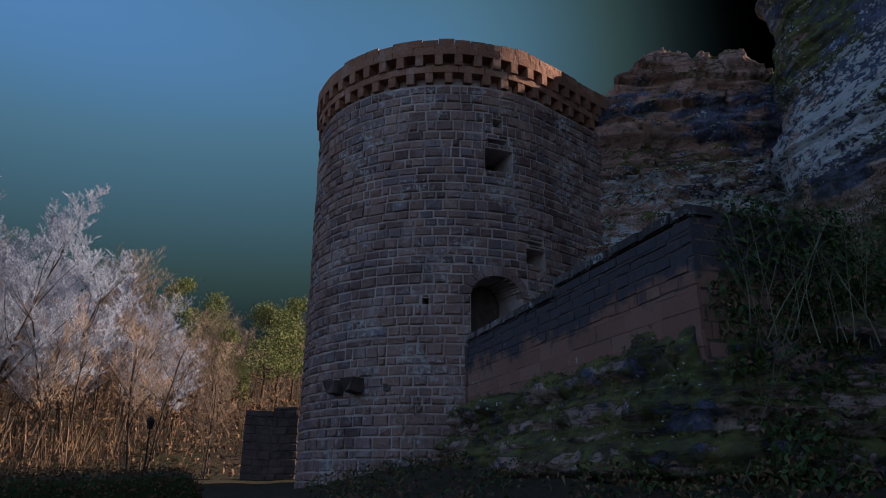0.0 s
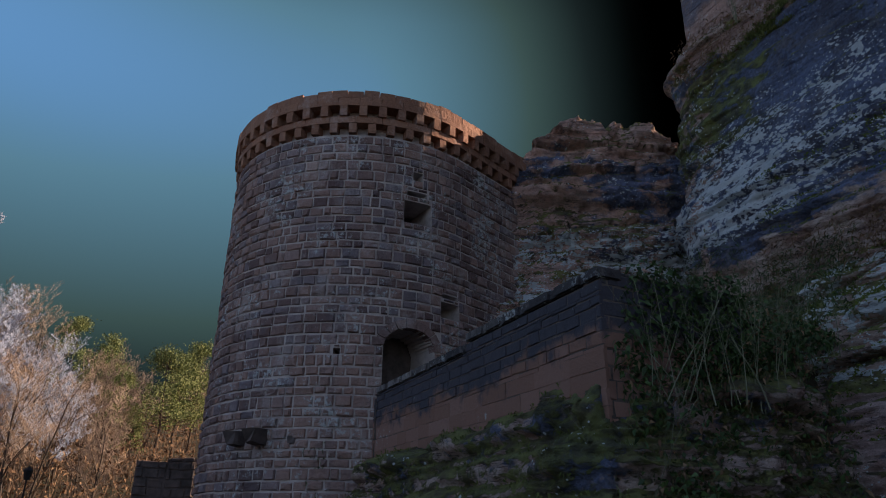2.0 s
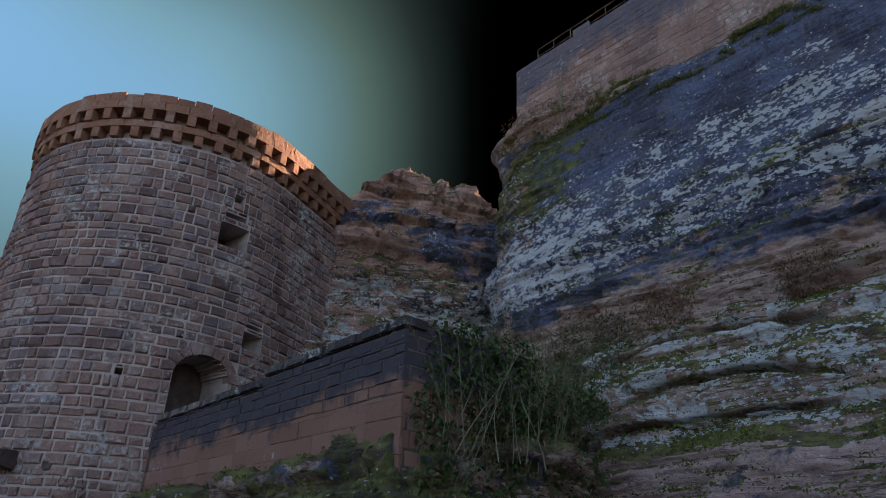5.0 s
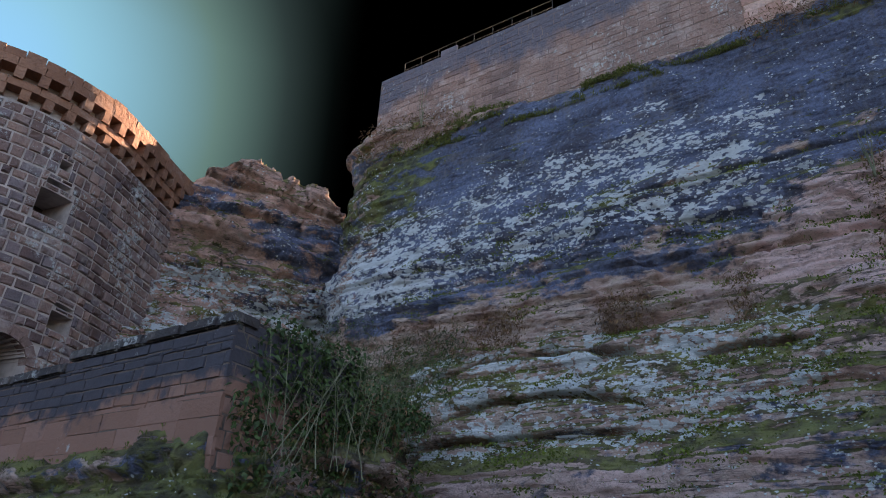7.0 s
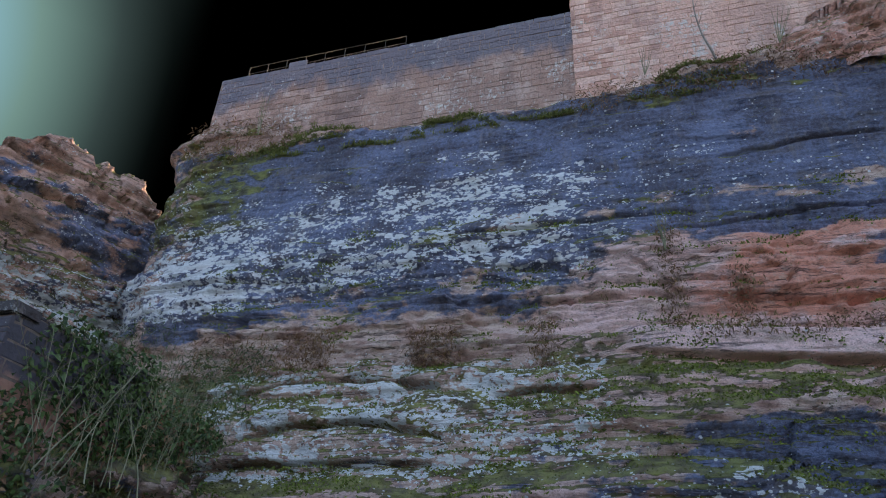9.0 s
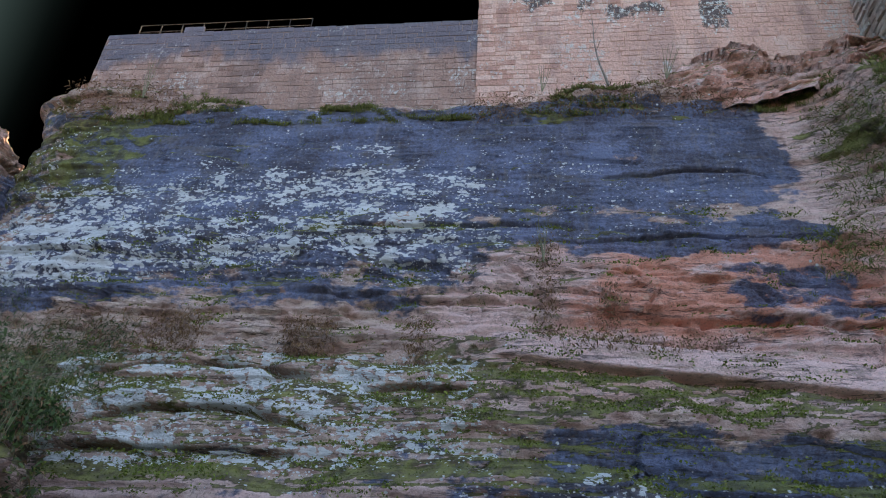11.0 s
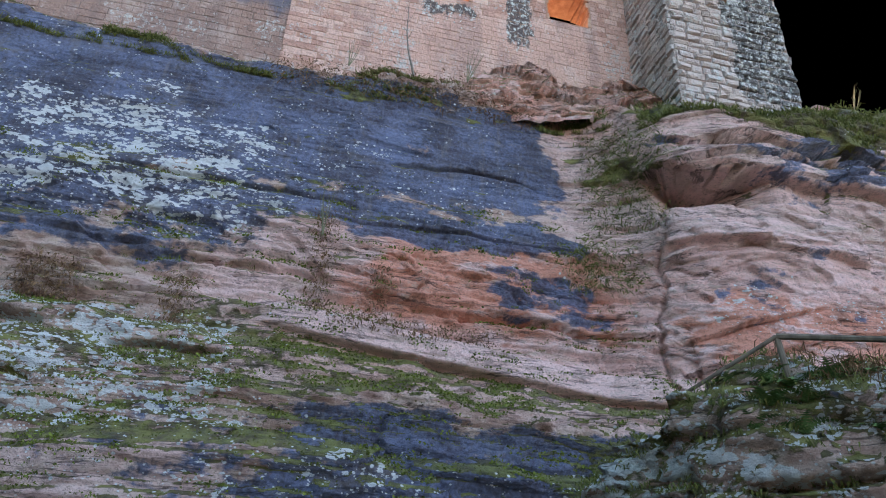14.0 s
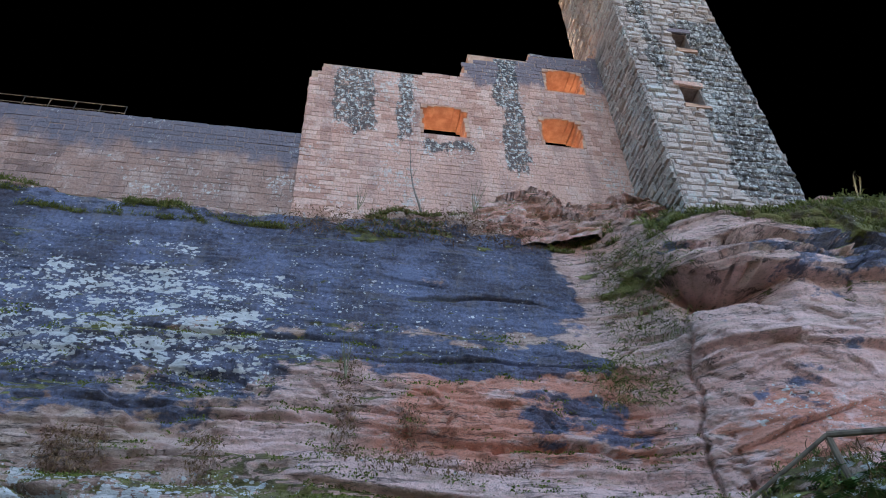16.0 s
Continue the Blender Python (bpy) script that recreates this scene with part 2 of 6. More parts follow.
def stone_material(name, tones, lichen=0.0, stain=0.0, per_object=False, warm=None, crown=None, streaks=()):
    """Cut blocks: each has its own tone."""
    m = Mat(name)
    r = m.obrandom() if per_object else m.island()
    fine = m.noise(11.0, 8.0, 0.65)
    big = m.noise(0.45, 6.0, 0.6)
    base = m.ramp(r, tones)
    base = m.mix(m.math("MULTIPLY", m.step(fine, 0.35, 0.75), 0.45), base, m.mix(0.6, base, (0.10, 0.07, 0.07)))
    if warm:
        base = m.mix(m.step(big, 0.45, 0.62), base, warm)
    if stain:
        run = m.noise(0.8, 7.0, 0.6, (1.2, 1.2, 0.16))
        base = m.mix(m.math("MULTIPLY", m.step(run, 0.48, 0.62), stain), base, m.mix(fine, (0.05, 0.055, 0.075), (0.12, 0.125, 0.15)))
    worn = m.noise(0.9, 9.0, 0.72, (1, 1, 0.8))
    base = m.mix(m.math("MULTIPLY", m.step(worn, 0.50, 0.66), 0.45), base, m.mix(0.6, base, (0.80, 0.70, 0.66)))
    base = m.mix(m.math("MULTIPLY", m.step(worn, 0.46, 0.34), 0.5), base, m.mix(0.6, base, (0.10, 0.07, 0.07)))
    sep = m.node("ShaderNodeSeparateXYZ")
    m.nt.links.new(m.coords(), sep.inputs[0])
    along, height = m.math("MULTIPLY", sep.outputs[1], -1.0), sep.outputs[2]
    if crown:
        # ragged blue-black crust on the top courses
        edge = m.math("ADD", height, m.math("MULTIPLY", m.math("SUBTRACT", m.noise(0.5, 7.0, 0.65, (1, 1, 0.5)), 0.5), 5.0))
        base = m.mix(m.math("MULTIPLY", m.step(edge, crown, crown + 0.9), 0.8), base, m.mix(fine, (0.055, 0.065, 0.10), (0.17, 0.19, 0.26)))
    if streaks:
        # black water runs, speckled white with lichen
        wob = m.math("MULTIPLY", m.math("SUBTRACT", m.noise(0.9, 6.0, 0.6, (1, 1, 0.5)), 0.5), 1.6)
        along, height = m.math("ADD", along, wob), m.math("ADD", height, m.math("MULTIPLY", wob, 1.4))
        zone = 0.0
        for s0, s1, z0, z1 in streaks:
            side = m.math("MULTIPLY", m.step(along, s0 - 0.4, s0 + 0.3), m.math("SUBTRACT", 1.0, m.step(along, s1 - 0.3, s1 + 0.4)))
            tall = m.math("MULTIPLY", m.step(height, z0 - 1.0, z0 + 1.0), m.math("SUBTRACT", 1.0, m.step(height, z1 - 0.4, z1 + 0.4)))
            zone = m.math("MAXIMUM", zone, m.math("MULTIPLY", side, tall))
        black = m.step(m.math("ADD", m.math("MULTIPLY", zone, 0.66), m.math("MULTIPLY", m.noise(2.4, 9.0, 0.7, (1, 1, 0.6)), 0.9)), 0.94, 1.06)
        base = m.mix(m.math("MULTIPLY", black, 0.85), base, m.mix(fine, (0.02, 0.025, 0.03), (0.08, 0.09, 0.10)))
        white = m.step(m.math("ADD", m.math("MULTIPLY", zone, 0.13), m.math("MULTIPLY", m.noise(5.5, 9.0, 0.72), 0.9)), 0.60, 0.64)
        base = m.mix(m.math("MULTIPLY", white, 0.85), base, (0.66, 0.69, 0.68))
    if lichen:
        lich = m.math("ADD", m.math("MULTIPLY", m.noise(5.0, 9.0, 0.75), 1.0), m.math("MULTIPLY", m.noise(0.5, 3.0), 0.7))
        base = m.mix(m.math("MULTIPLY", m.step(lich, 1.02 - lichen * 0.2, 1.14 - lichen * 0.2), 0.85), base, (0.56, 0.58, 0.58))
    return m.done(base, m.math("ADD", fine, m.math("MULTIPLY", m.noise(3.6, 7.0), 1.8)), 0.85, 0.07)


def plain_material(name, a, b, scale=4.0, rough=0.85, stretch=(1, 1, 1), bump=0.4, metal=0.0, per_island=False):
    m = Mat(name, rough, metal)
    n = m.noise(scale, 7.0, 0.62, stretch)
    col = m.mix(m.island() if per_island else m.step(n, 0.3, 0.7), a, b)
    if per_island:
        col = m.mix(m.math("MULTIPLY", n, 0.5), col, a)
    return m.done(col, n, bump, 0.03)


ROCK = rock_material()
TOWER_STONE = stone_material("tower_ashlar", [(0.0, (0.17, 0.105, 0.10)), (0.3, (0.29, 0.18, 0.155)), (0.65, (0.42, 0.26, 0.215)), (0.85, (0.30, 0.225, 0.23)), (1.0, (0.22, 0.17, 0.18))], lichen=0.55, stain=0.3)
CORBEL_STONE = stone_material("red_corbel_sandstone", [(0.0, (0.34, 0.16, 0.10)), (1.0, (0.44, 0.22, 0.14))], per_object=True)
MORTAR = plain_material("old_mortar", (0.34, 0.27, 0.25), (0.62, 0.53, 0.49), 1.2)
DARK_MORTAR = plain_material("dark_mortar", (0.10, 0.08, 0.07), (0.20, 0.15, 0.13), 4.0)
WALL_MORTAR = plain_material("weathered_wall_mortar", (0.17, 0.12, 0.105), (0.34, 0.25, 0.22), 1.6)
PALE_MORTAR = plain_material("pale_mortar", (0.30, 0.23, 0.21), (0.46, 0.38, 0.35), 6.0)
CURTAIN_STONE = stone_material("curtain_wall_ashlar", [(0.0, (0.26, 0.155, 0.13)), (0.5, (0.38, 0.24, 0.20)), (1.0, (0.48, 0.31, 0.26))], lichen=0.5, stain=0.25, crown=21.3)
PALAS_STONE = stone_material("palas_ashlar", [(0.0, (0.52, 0.28, 0.22)), (0.5, (0.68, 0.41, 0.34)), (1.0, (0.78, 0.53, 0.46))], lichen=0.42, stain=0.25, crown=28.0, streaks=((-0.7, 1.2, 23.6, 28.6), (2.0, 2.7, 23.2, 28.6), (6.5, 7.7, 22.0, 31.0), (3.0, 5.4, 22.6, 24.0)))
KEEP_STONE = stone_material("bossed_keep_stone", [(0.0, (0.40, 0.33, 0.30)), (0.5, (0.55, 0.46, 0.43)), (1.0, (0.66, 0.58, 0.55))], lichen=0.75, stain=0.35, streaks=((14.3, 17.2, 18.5, 31.0), (12.6, 13.5, 25.0, 33.0)))
def terrace_stone():
    """Red blocks whose upper courses carry a ragged black weathering crust."""
    m = Mat("terrace_wall_ashlar")
    fine, big = m.noise(11.0, 8.0, 0.65), m.noise(1.1, 7.0, 0.6)
    base = m.ramp(m.obrandom(), [(0.0, (0.27, 0.14, 0.10)), (0.5, (0.33, 0.175, 0.13)), (1.0, (0.37, 0.21, 0.165))])
    base = m.mix(m.math("MULTIPLY", fine, 0.4), base, (0.2, 0.12, 0.10))
    sep = m.node("ShaderNodeSeparateXYZ")
    m.nt.links.new(m.node("ShaderNodeNewGeometry").outputs["Position"], sep.inputs[0])
    crust = m.step(m.math("ADD", sep.outputs[2], m.math("MULTIPLY", m.math("SUBTRACT", big, 0.5), 2.6)), 4.75, 5.15)
    base = m.mix(m.math("MULTIPLY", crust, 0.93), base, m.mix(fine, (0.03, 0.035, 0.05), (0.085, 0.09, 0.115)))
    lich = m.math("ADD", m.noise(6.0, 9.0, 0.75), m.math("MULTIPLY", m.noise(0.5, 3.0), 0.7))
    base = m.mix(m.math("MULTIPLY", m.step(lich, 1.02, 1.12), 0.8), base, (0.5, 0.52, 0.52))
    return m.done(base, m.math("ADD", fine, m.noise(3.0, 6.0)), 0.6, 0.04)


RAMP_STONE = terrace_stone()
REVEAL = plain_material("warm_reveal_sandstone", (0.40, 0.22, 0.16), (0.62, 0.42, 0.32), 2.0)
# dark stone; also painted shade for the tower's inside and its socket
DARK_STONE = plain_material("dark_stone_and_hollow_shade", (0.07, 0.055, 0.05), (0.16, 0.12, 0.11), 2.0)
BARK = plain_material("winter_bark", (0.035, 0.027, 0.022), (0.12, 0.085, 0.065), 5.0, stretch=(1, 1, 0.2))
PALE_BARK = plain_material("grey_dead_wood", (0.15, 0.125, 0.11), (0.32, 0.28, 0.25), 8.0)
TWIG = plain_material("brown_twigs", (0.15, 0.09, 0.055), (0.34, 0.22, 0.14), 3.0, per_island=True)
NEEDLE = plain_material("pine_needles", (0.10, 0.14, 0.05), (0.33, 0.34, 0.12), 3.0, per_island=True)
IVY = plain_material("ivy_leaves", (0.016, 0.038, 0.010), (0.10, 0.16, 0.045), 3.0, rough=0.5, per_island=True)
FERN = plain_material("fern_fronds", (0.07, 0.14, 0.04), (0.17, 0.29, 0.10), 3.0, rough=0.6, per_island=True)
DRY = plain_material("dry_leaves_and_grass", (0.11, 0.055, 0.03), (0.32, 0.20, 0.11), 3.0, per_island=True)
GRASS = plain_material("winter_grass", (0.07, 0.09, 0.02), (0.25, 0.255, 0.075), 3.0, per_island=True)
MOSS = plain_material("cushion_moss", (0.06, 0.085, 0.014), (0.22, 0.27, 0.05), 5.0)
STEM = plain_material("grey_green_stems", (0.11, 0.115, 0.065), (0.28, 0.27, 0.18), 5.0, per_island=True)
STEEL = plain_material("dark_railing_steel", (0.015, 0.015, 0.016), (0.03, 0.03, 0.03), 9.0, rough=0.7)
TIMBER = plain_material("weathered_timber", (0.09, 0.07, 0.055), (0.20, 0.16, 0.125), 6.0, stretch=(1, 1, 0.3))


def ground_material():
    m = Mat("woodland_ground")
    n = m.noise(0.6, 8.0, 0.65)
    f = m.noise(8.0, 8.0, 0.7)
    col = m.mix(m.step(n, 0.4, 0.62), (0.045, 0.03, 0.02), (0.022, 0.026, 0.009))
    col = m.mix(m.math("MULTIPLY", m.step(f, 0.5, 0.72), 0.7), col, (0.20, 0.13, 0.08))
    col = m.mix(m.attr("road"), col, m.mix(f, (0.10, 0.095, 0.09), (0.16, 0.15, 0.14)))
    return m.done(col, f, 0.8, 0.06)


GROUND = ground_material()


# ---- mesh helpers ----
def mesh_object(name, verts, faces, material, parent=None, label="", smooth=False):
    me = bpy.data.meshes.new(name)
    me.from_pydata([tuple(map(float, v)) for v in verts], [], [tuple(map(int, f)) for f in faces])
    me.update()
    if smooth:
        me.polygons.foreach_set("use_smooth", np.ones(len(me.polygons), bool))
    me.materials.append(material)
    ob = new(name, me)
    if parent is not None:
        ob.parent = parent
    if label:
        tagged(ob, label)
    return ob


def part(name, bm, material, parent=None, label="", smooth=False):
    me = bpy.data.meshes.new(name)
    bm.to_mesh(me)
    bm.free()
    if smooth:
        me.polygons.foreach_set("use_smooth", np.ones(len(me.polygons), bool))
    me.materials.append(material)
    ob = new(name, me)
    if parent is not None:
        ob.parent = parent
    if label:
        tagged(ob, label)
    return ob


def thing(name, label, category, group="", kind="", at=(0, 0, 0)):
    ob = new(name)
    ob.location = at
    return tagged(ob, label, category, group, kind)


def grid_faces(nu, nv):
    i, j = np.meshgrid(np.arange(nu - 1), np.arange(nv - 1), indexing="ij")
    a = (i * nv + j).ravel()
    return np.stack([a, a + nv, a + nv + 1, a + 1], 1)


def grid_object(name, P, material, attrs=(), parent=None, flip=False):
    """P: an array nu x nv x 3."""
    nu, nv = P.shape[:2]
    F = grid_faces(nu, nv)
    if flip:
        F = F[:, ::-1]
    me = bpy.data.meshes.new(name)
    me.vertices.add(nu * nv)
    me.vertices.foreach_set("co", P.reshape(-1).astype(np.float32))
    me.loops.add(F.size)
    me.loops.foreach_set("vertex_index", F.ravel().astype(np.int32))
    me.polygons.add(len(F))
    me.polygons.foreach_set("loop_start", (np.arange(len(F)) * 4).astype(np.int32))
    me.update(calc_edges=True)
    me.polygons.foreach_set("use_smooth", np.ones(len(F), bool))
    for key, value in dict(attrs).items():
        at = me.attributes.new(key, "FLOAT", "POINT")
        at.data.foreach_set("value", value.reshape(-1).astype(np.float32))
    me.materials.append(material)
    ob = new(name, me)
    if parent is not None:
        ob.parent = parent
    return ob


def shell(ulines, vlines, filled, at):
    """A thick wall of cells with real openings: at(u, v, w) gives the place, w = 0 on the face and 1 on the back."""
    nu, nv = len(ulines), len(vlines)
    verts = [at(u, v, w) for w in (0, 1) for u in ulines for v in vlines]
    idx = lambda i, j, w: w * nu * nv + i * nv + j
    full = [[filled((ulines[i] + ulines[i + 1]) / 2, (vlines[j] + vlines[j + 1]) / 2) for j in range(nv - 1)] for i in range(nu - 1)]
    faces = []
    has = lambda i, j: 0 <= i < nu - 1 and 0 <= j < nv - 1 and full[i][j]
    for i in range(nu - 1):
        for j in range(nv - 1):
            if not full[i][j]:
                continue
            a, b, c, d = (i, j), (i + 1, j), (i + 1, j + 1), (i, j + 1)
            faces.append([idx(*p, 0) for p in (a, b, c, d)])
            faces.append([idx(*p, 1) for p in (d, c, b, a)])
            for (p, q), (di, dj) in (((a, b), (0, -1)), ((b, c), (1, 0)), ((c, d), (0, 1)), ((d, a), (-1, 0))):
                if not has(i + di, j + dj):
                    faces.append([idx(*p, 0), idx(*p, 1), idx(*q, 1), idx(*q, 0)])
    return verts, faces


def block_mesh(at, u0, u1, v0, v1, proud, bev, rnd):
    """One cut block, its face slightly swollen and its edges worn: 9 faces."""
    j = lambda k: rnd.uniform(-k, k)
    pts = []
    for w, e in ((-0.06, 0.0), (proud * 0.55, bev * 0.25), (proud, bev)):
        for u, v in ((u0 + e, v0 + e), (u1 - e, v0 + e), (u1 - e, v1 - e), (u0 + e, v1 - e)):
            k = 0.0 if w < 0 else 0.014
            pts.append(at(u + j(k), v + j(k), w + (j(proud * 0.35) if w > 0 else 0)))
    f = [(8, 9, 10, 11)]
    for r in (0, 4):
        for k in range(4):
            f.append((r + k, r + (k + 1) % 4, r + 4 + (k + 1) % 4, r + 4 + k))
    return pts, f


def cut(rect, hole):
    """What is left of a block where an opening bites into it."""
    a, b, c, d = rect
    p, q, r, s = hole
    if b <= p or a >= q or d <= r or c >= s:
        return [rect]
    left = [(a, min(p, b), c, d), (max(q, a), b, c, d), (max(a, p), min(b, q), c, min(r, d)), (max(a, p), min(b, q), max(s, c), d)]
    return [x for x in left if x[1] - x[0] > 0.07 and x[3] - x[2] > 0.07]


def lay_blocks(u0, u1, v0, v1, course, width, keep, rnd, joint=0.03, holes=()):
    """Rows of blocks with broken joints: lists (ua, ub, va, vb)."""
    out, v = [], v0
    while v < v1 - 0.05:
        h = min(course * rnd.uniform(0.78, 1.22), v1 - v)
        u = u0 - rnd.uniform(0, width)
        while u < u1:
            w = width * rnd.uniform(0.55, 1.5)
            a, b = max(u, u0), min(u + w, u1)
            u += w
            if b - a < 0.1:
                continue
            dv = rnd.uniform(-0.012, 0.012)
            rects = [(a, b, v + dv, v + h + dv)]
            for hole in holes:
                rects = [x for r in rects for x in cut(r, hole)]
            for a1, b1, c1, d1 in rects:
                if keep((a1 + b1) / 2, (c1 + d1) / 2, a1, b1, c1, d1):
                    out.append((a1 + joint / 2, b1 - joint / 2, c1 + joint / 2, d1 - joint / 2))
        v += h
    return out


def masonry(host, blocks, at, material, nearest, rnd, proud=0.035, bev=0.03, single="stone", rest="masonry"):
    """The blocks picked by nearest() are parts of their own, the others one mesh."""
    V, F, count = [], [], 0
    for blk in blocks:
        pts, f = block_mesh(at, *blk, proud * rnd.uniform(0.5, 1.5), bev * rnd.uniform(0.7, 1.4), rnd)
        if count < 290 and nearest(*blk):
            mesh_object(single, pts, f, material, host)
            count += 1
        else:
            o = len(V)
            V += pts
            F += [tuple(o + k for k in q) for q in f]
    if V:
        tagged(mesh_object(rest, V, F, material, host), kind="stuff")


# ---- ground ----
TOWER = (0.15, 29.0)


def ground_height(x, y):
    x, y = np.asarray(x, float), np.asarray(y, float)
    D, s = x * NV[0] + y * NV[1], x * AV[0] + y * AV[1]
    r = np.hypot(x, y)
    z = 0.04 * np.clip(y, 0, 45)
    z = z + 1.0 * sstep(2.0, 6.6, D) * (1 - sstep(-8.5, -5.5, s)) * sstep(-30, -24, s)
    z = z + 1.5 * sstep(4.0, 9.0, D) * sstep(-8.5, -5.5, s)
    z = z + 5.0 * sstep(8.0, 16.0, D) * band(s, -17.5, -11.6, 1.0)
    hill = np.clip(r - 42, 0, 140) * 0.21 * sstep(4, -14, x)
    z = z + hill + np.clip(-x - 14, 0, 60) * 0.05
    z = z + 0.16 * fbm(x * 0.5, y * 0.5, 0, 3) * sstep(2.0, 6.0, r) + 1.2 * fbm(x * 0.04, y * 0.04, 0, 9) * sstep(40, 90, r)
    return z


def road_mask(x, y):
    centre = -1.0 - 0.30 * y - 0.0016 * y * y
    return (1 - sstep(1.2, 1.7, np.abs(x - centre) + 0.25 * fbm(x, y, 0, 5))) * (1 - sstep(34, 40, y))


def build_ground():
    near = np.arange(-26, 26, 0.35)
    far = np.cumsum(np.geomspace(0.6, 90, 32))
    xs = np.concatenate([-26 - far[::-1], near, 26 + far])
    near = np.arange(-10, 42, 0.35)
    ys = np.concatenate([-10 - far[::-1], near, 42 + far])
    X, Y = np.meshgrid(xs, ys, indexing="ij")
    Z = ground_height(X, Y)
    ob = grid_object("ground", np.stack([X, Y, Z], 2), GROUND, {"road": road_mask(X, Y)})
    tagged(ob, "brown leaf-strewn woodland ground with a narrow asphalt lane", "ground", kind="structure")


build_ground()


# ---- rock faces ----
def smooth_path(pts, step=0.08, soft=0.6):
    p = np.array(pts, float)
    d = np.concatenate([[0], np.cumsum(np.hypot(*np.diff(p, axis=0).T))])
    t = np.arange(0, d[-1], step)
    q = np.stack([np.interp(t, d, p[:, 0]), np.interp(t, d, p[:, 1])], 1)
    n = max(1, int(soft / step))
    k = np.hanning(2 * n + 3)[1:-1]
    k /= k.sum()
    pad = np.pad(q, ((n, n), (0, 0)), mode="reflect", reflect_type="odd")
    q = np.stack([np.convolve(pad[:, c], k, "valid") for c in (0, 1)], 1)
    tan = np.gradient(q, axis=0)
    tan /= np.linalg.norm(tan, axis=1)[:, None]
    return q, np.stack([tan[:, 1], -tan[:, 0]], 1)


def strata(u, z, seed, lo=-3.0, hi=26.0, thick=(0.18, 0.95), amp=0.15):
    """Beds of sandstone: each layer stands out by its own amount, rounded at its joints."""
    rnd = random.Random(seed)
    edges = [lo]
    while edges[-1] < hi:
        edges.append(edges[-1] + rnd.uniform(*thick) * rnd.choice((0.5, 1, 1, 1.3)))
    edges = np.array(edges)
    zz = z + 0.35 * vnoise(u * 0.07, z * 0.05, 0, seed) + 0.10 * vnoise(u * 0.35, z * 0.4, 0, seed + 1)
    i = np.clip(np.searchsorted(edges, zz) - 1, 0, len(edges) - 2)
    h = edges[i + 1] - edges[i]
    tau = (zz - edges[i]) / h
    p = (hash3(i.astype(np.int64), i * 0, i * 0, seed + 5) - 0.5) * 2 * amp
    p = p + vnoise(u * 0.13, i * 7.31, 0, seed + 2) * amp * 1.1 + vnoise(u * 0.6, i * 3.7, 0, seed + 3) * amp * 0.35
    bulge = (1 - np.abs(2 * tau - 1) ** 3.5) * np.minimum(h, 0.6) * 0.22
    groove = np.exp(-((np.minimum(tau, 1 - tau) * h) / 0.035) ** 2) * 0.06
    return p + bulge - groove


def blocky(s, z, seed, fx, fz):
    """Broken rock: uneven blocks in rows, each standing out by its own amount, worn at the edges."""
    ws = s * fx + 0.45 * vnoise(s * fx * 0.9, z * fz * 0.9, 0, seed) + 0.12 * vnoise(s * fx * 4, z * fz * 4, 0, seed + 8)
    wz = z * fz + 0.6 * vnoise(s * fx * 0.4, z * fz * 0.4, 0, seed + 1) + 0.10 * vnoise(s * fx * 3, z * fz * 2, 0, seed + 9)
    row = np.floor(wz).astype(np.int64)
    ws = ws + hash3(row, row * 0, row * 0, seed + 2) * 3.0
    col = np.floor(ws).astype(np.int64)
    fu, fv = ws - col, wz - row
    e = np.minimum(np.minimum(fu, 1 - fu) * 1.6, np.minimum(fv, 1 - fv))
    tilt = (fu - 0.5) * (hash3(col, row, row * 0 + 1, seed) - 0.5) + (fv - 0.5) * (hash3(col, row, row * 0 + 2, seed) - 0.3)
    return (hash3(col, row, row * 0, seed + 3) - 0.5 + 1.1 * tilt) * sstep(0.0, 0.05, e) - 0.22 * (1 - sstep(0.0, 0.035, e))


def slabs(s, z, seed, fx, fz):
    """Angular broken slabs: uneven cells, each a tilted plane that ends in a sharp edge."""
    u = s * fx + 0.10 * vnoise(s * fx * 2.5, z * fz * 2.5, 0, seed + 4)
    v = z * fz + 0.10 * vnoise(s * fx * 2.5, z * fz * 2.5, 0, seed + 5)
    iu, iv = np.floor(u).astype(np.int64), np.floor(v).astype(np.int64)
    best = np.full(u.shape, 9.0)
    out = np.zeros(u.shape)
    for a in (-1, 0, 1):
        for b in (-1, 0, 1):
            cu, cv = iu + a, iv + b
            o = cu * 0
            du = u - (cu + hash3(cu, cv, o, seed))
            dv = v - (cv + hash3(cu, cv, o + 1, seed))
            d = np.abs(du) + 1.15 * np.abs(dv)
            h = hash3(cu, cv, o + 2, seed) - 0.5 + 0.5 * du * (hash3(cu, cv, o + 3, seed) - 0.5) + 0.9 * dv * (hash3(cu, cv, o + 4, seed) - 0.25)
            near = d < best
            out = np.where(near, h, out)
            best = np.where(near, d, best)
    return out


def ledges(s, z, seed, thick, deep):
    """Thin beds that run for a few metres, each with a lip over an undercut."""
    zz = z / thick + 0.8 * vnoise(s * 0.12, z * 0.1, 0, seed) + 0.22 * vnoise(s * 0.8, z * 0.5, 0, seed + 1)
    i = np.floor(zz)
    f = zz - i
    on = sstep(0.0, 0.45, vnoise(s * 0.24, i * 5.71, 0, seed + 2))
    above = sstep(0.0, 0.45, vnoise(s * 0.24, (i + 1) * 5.71, 0, seed + 2))
    return deep * (on * (1 - f) ** 1.6 - 0.7 * above * np.exp(-((1 - f) * thick / 0.06) ** 2))


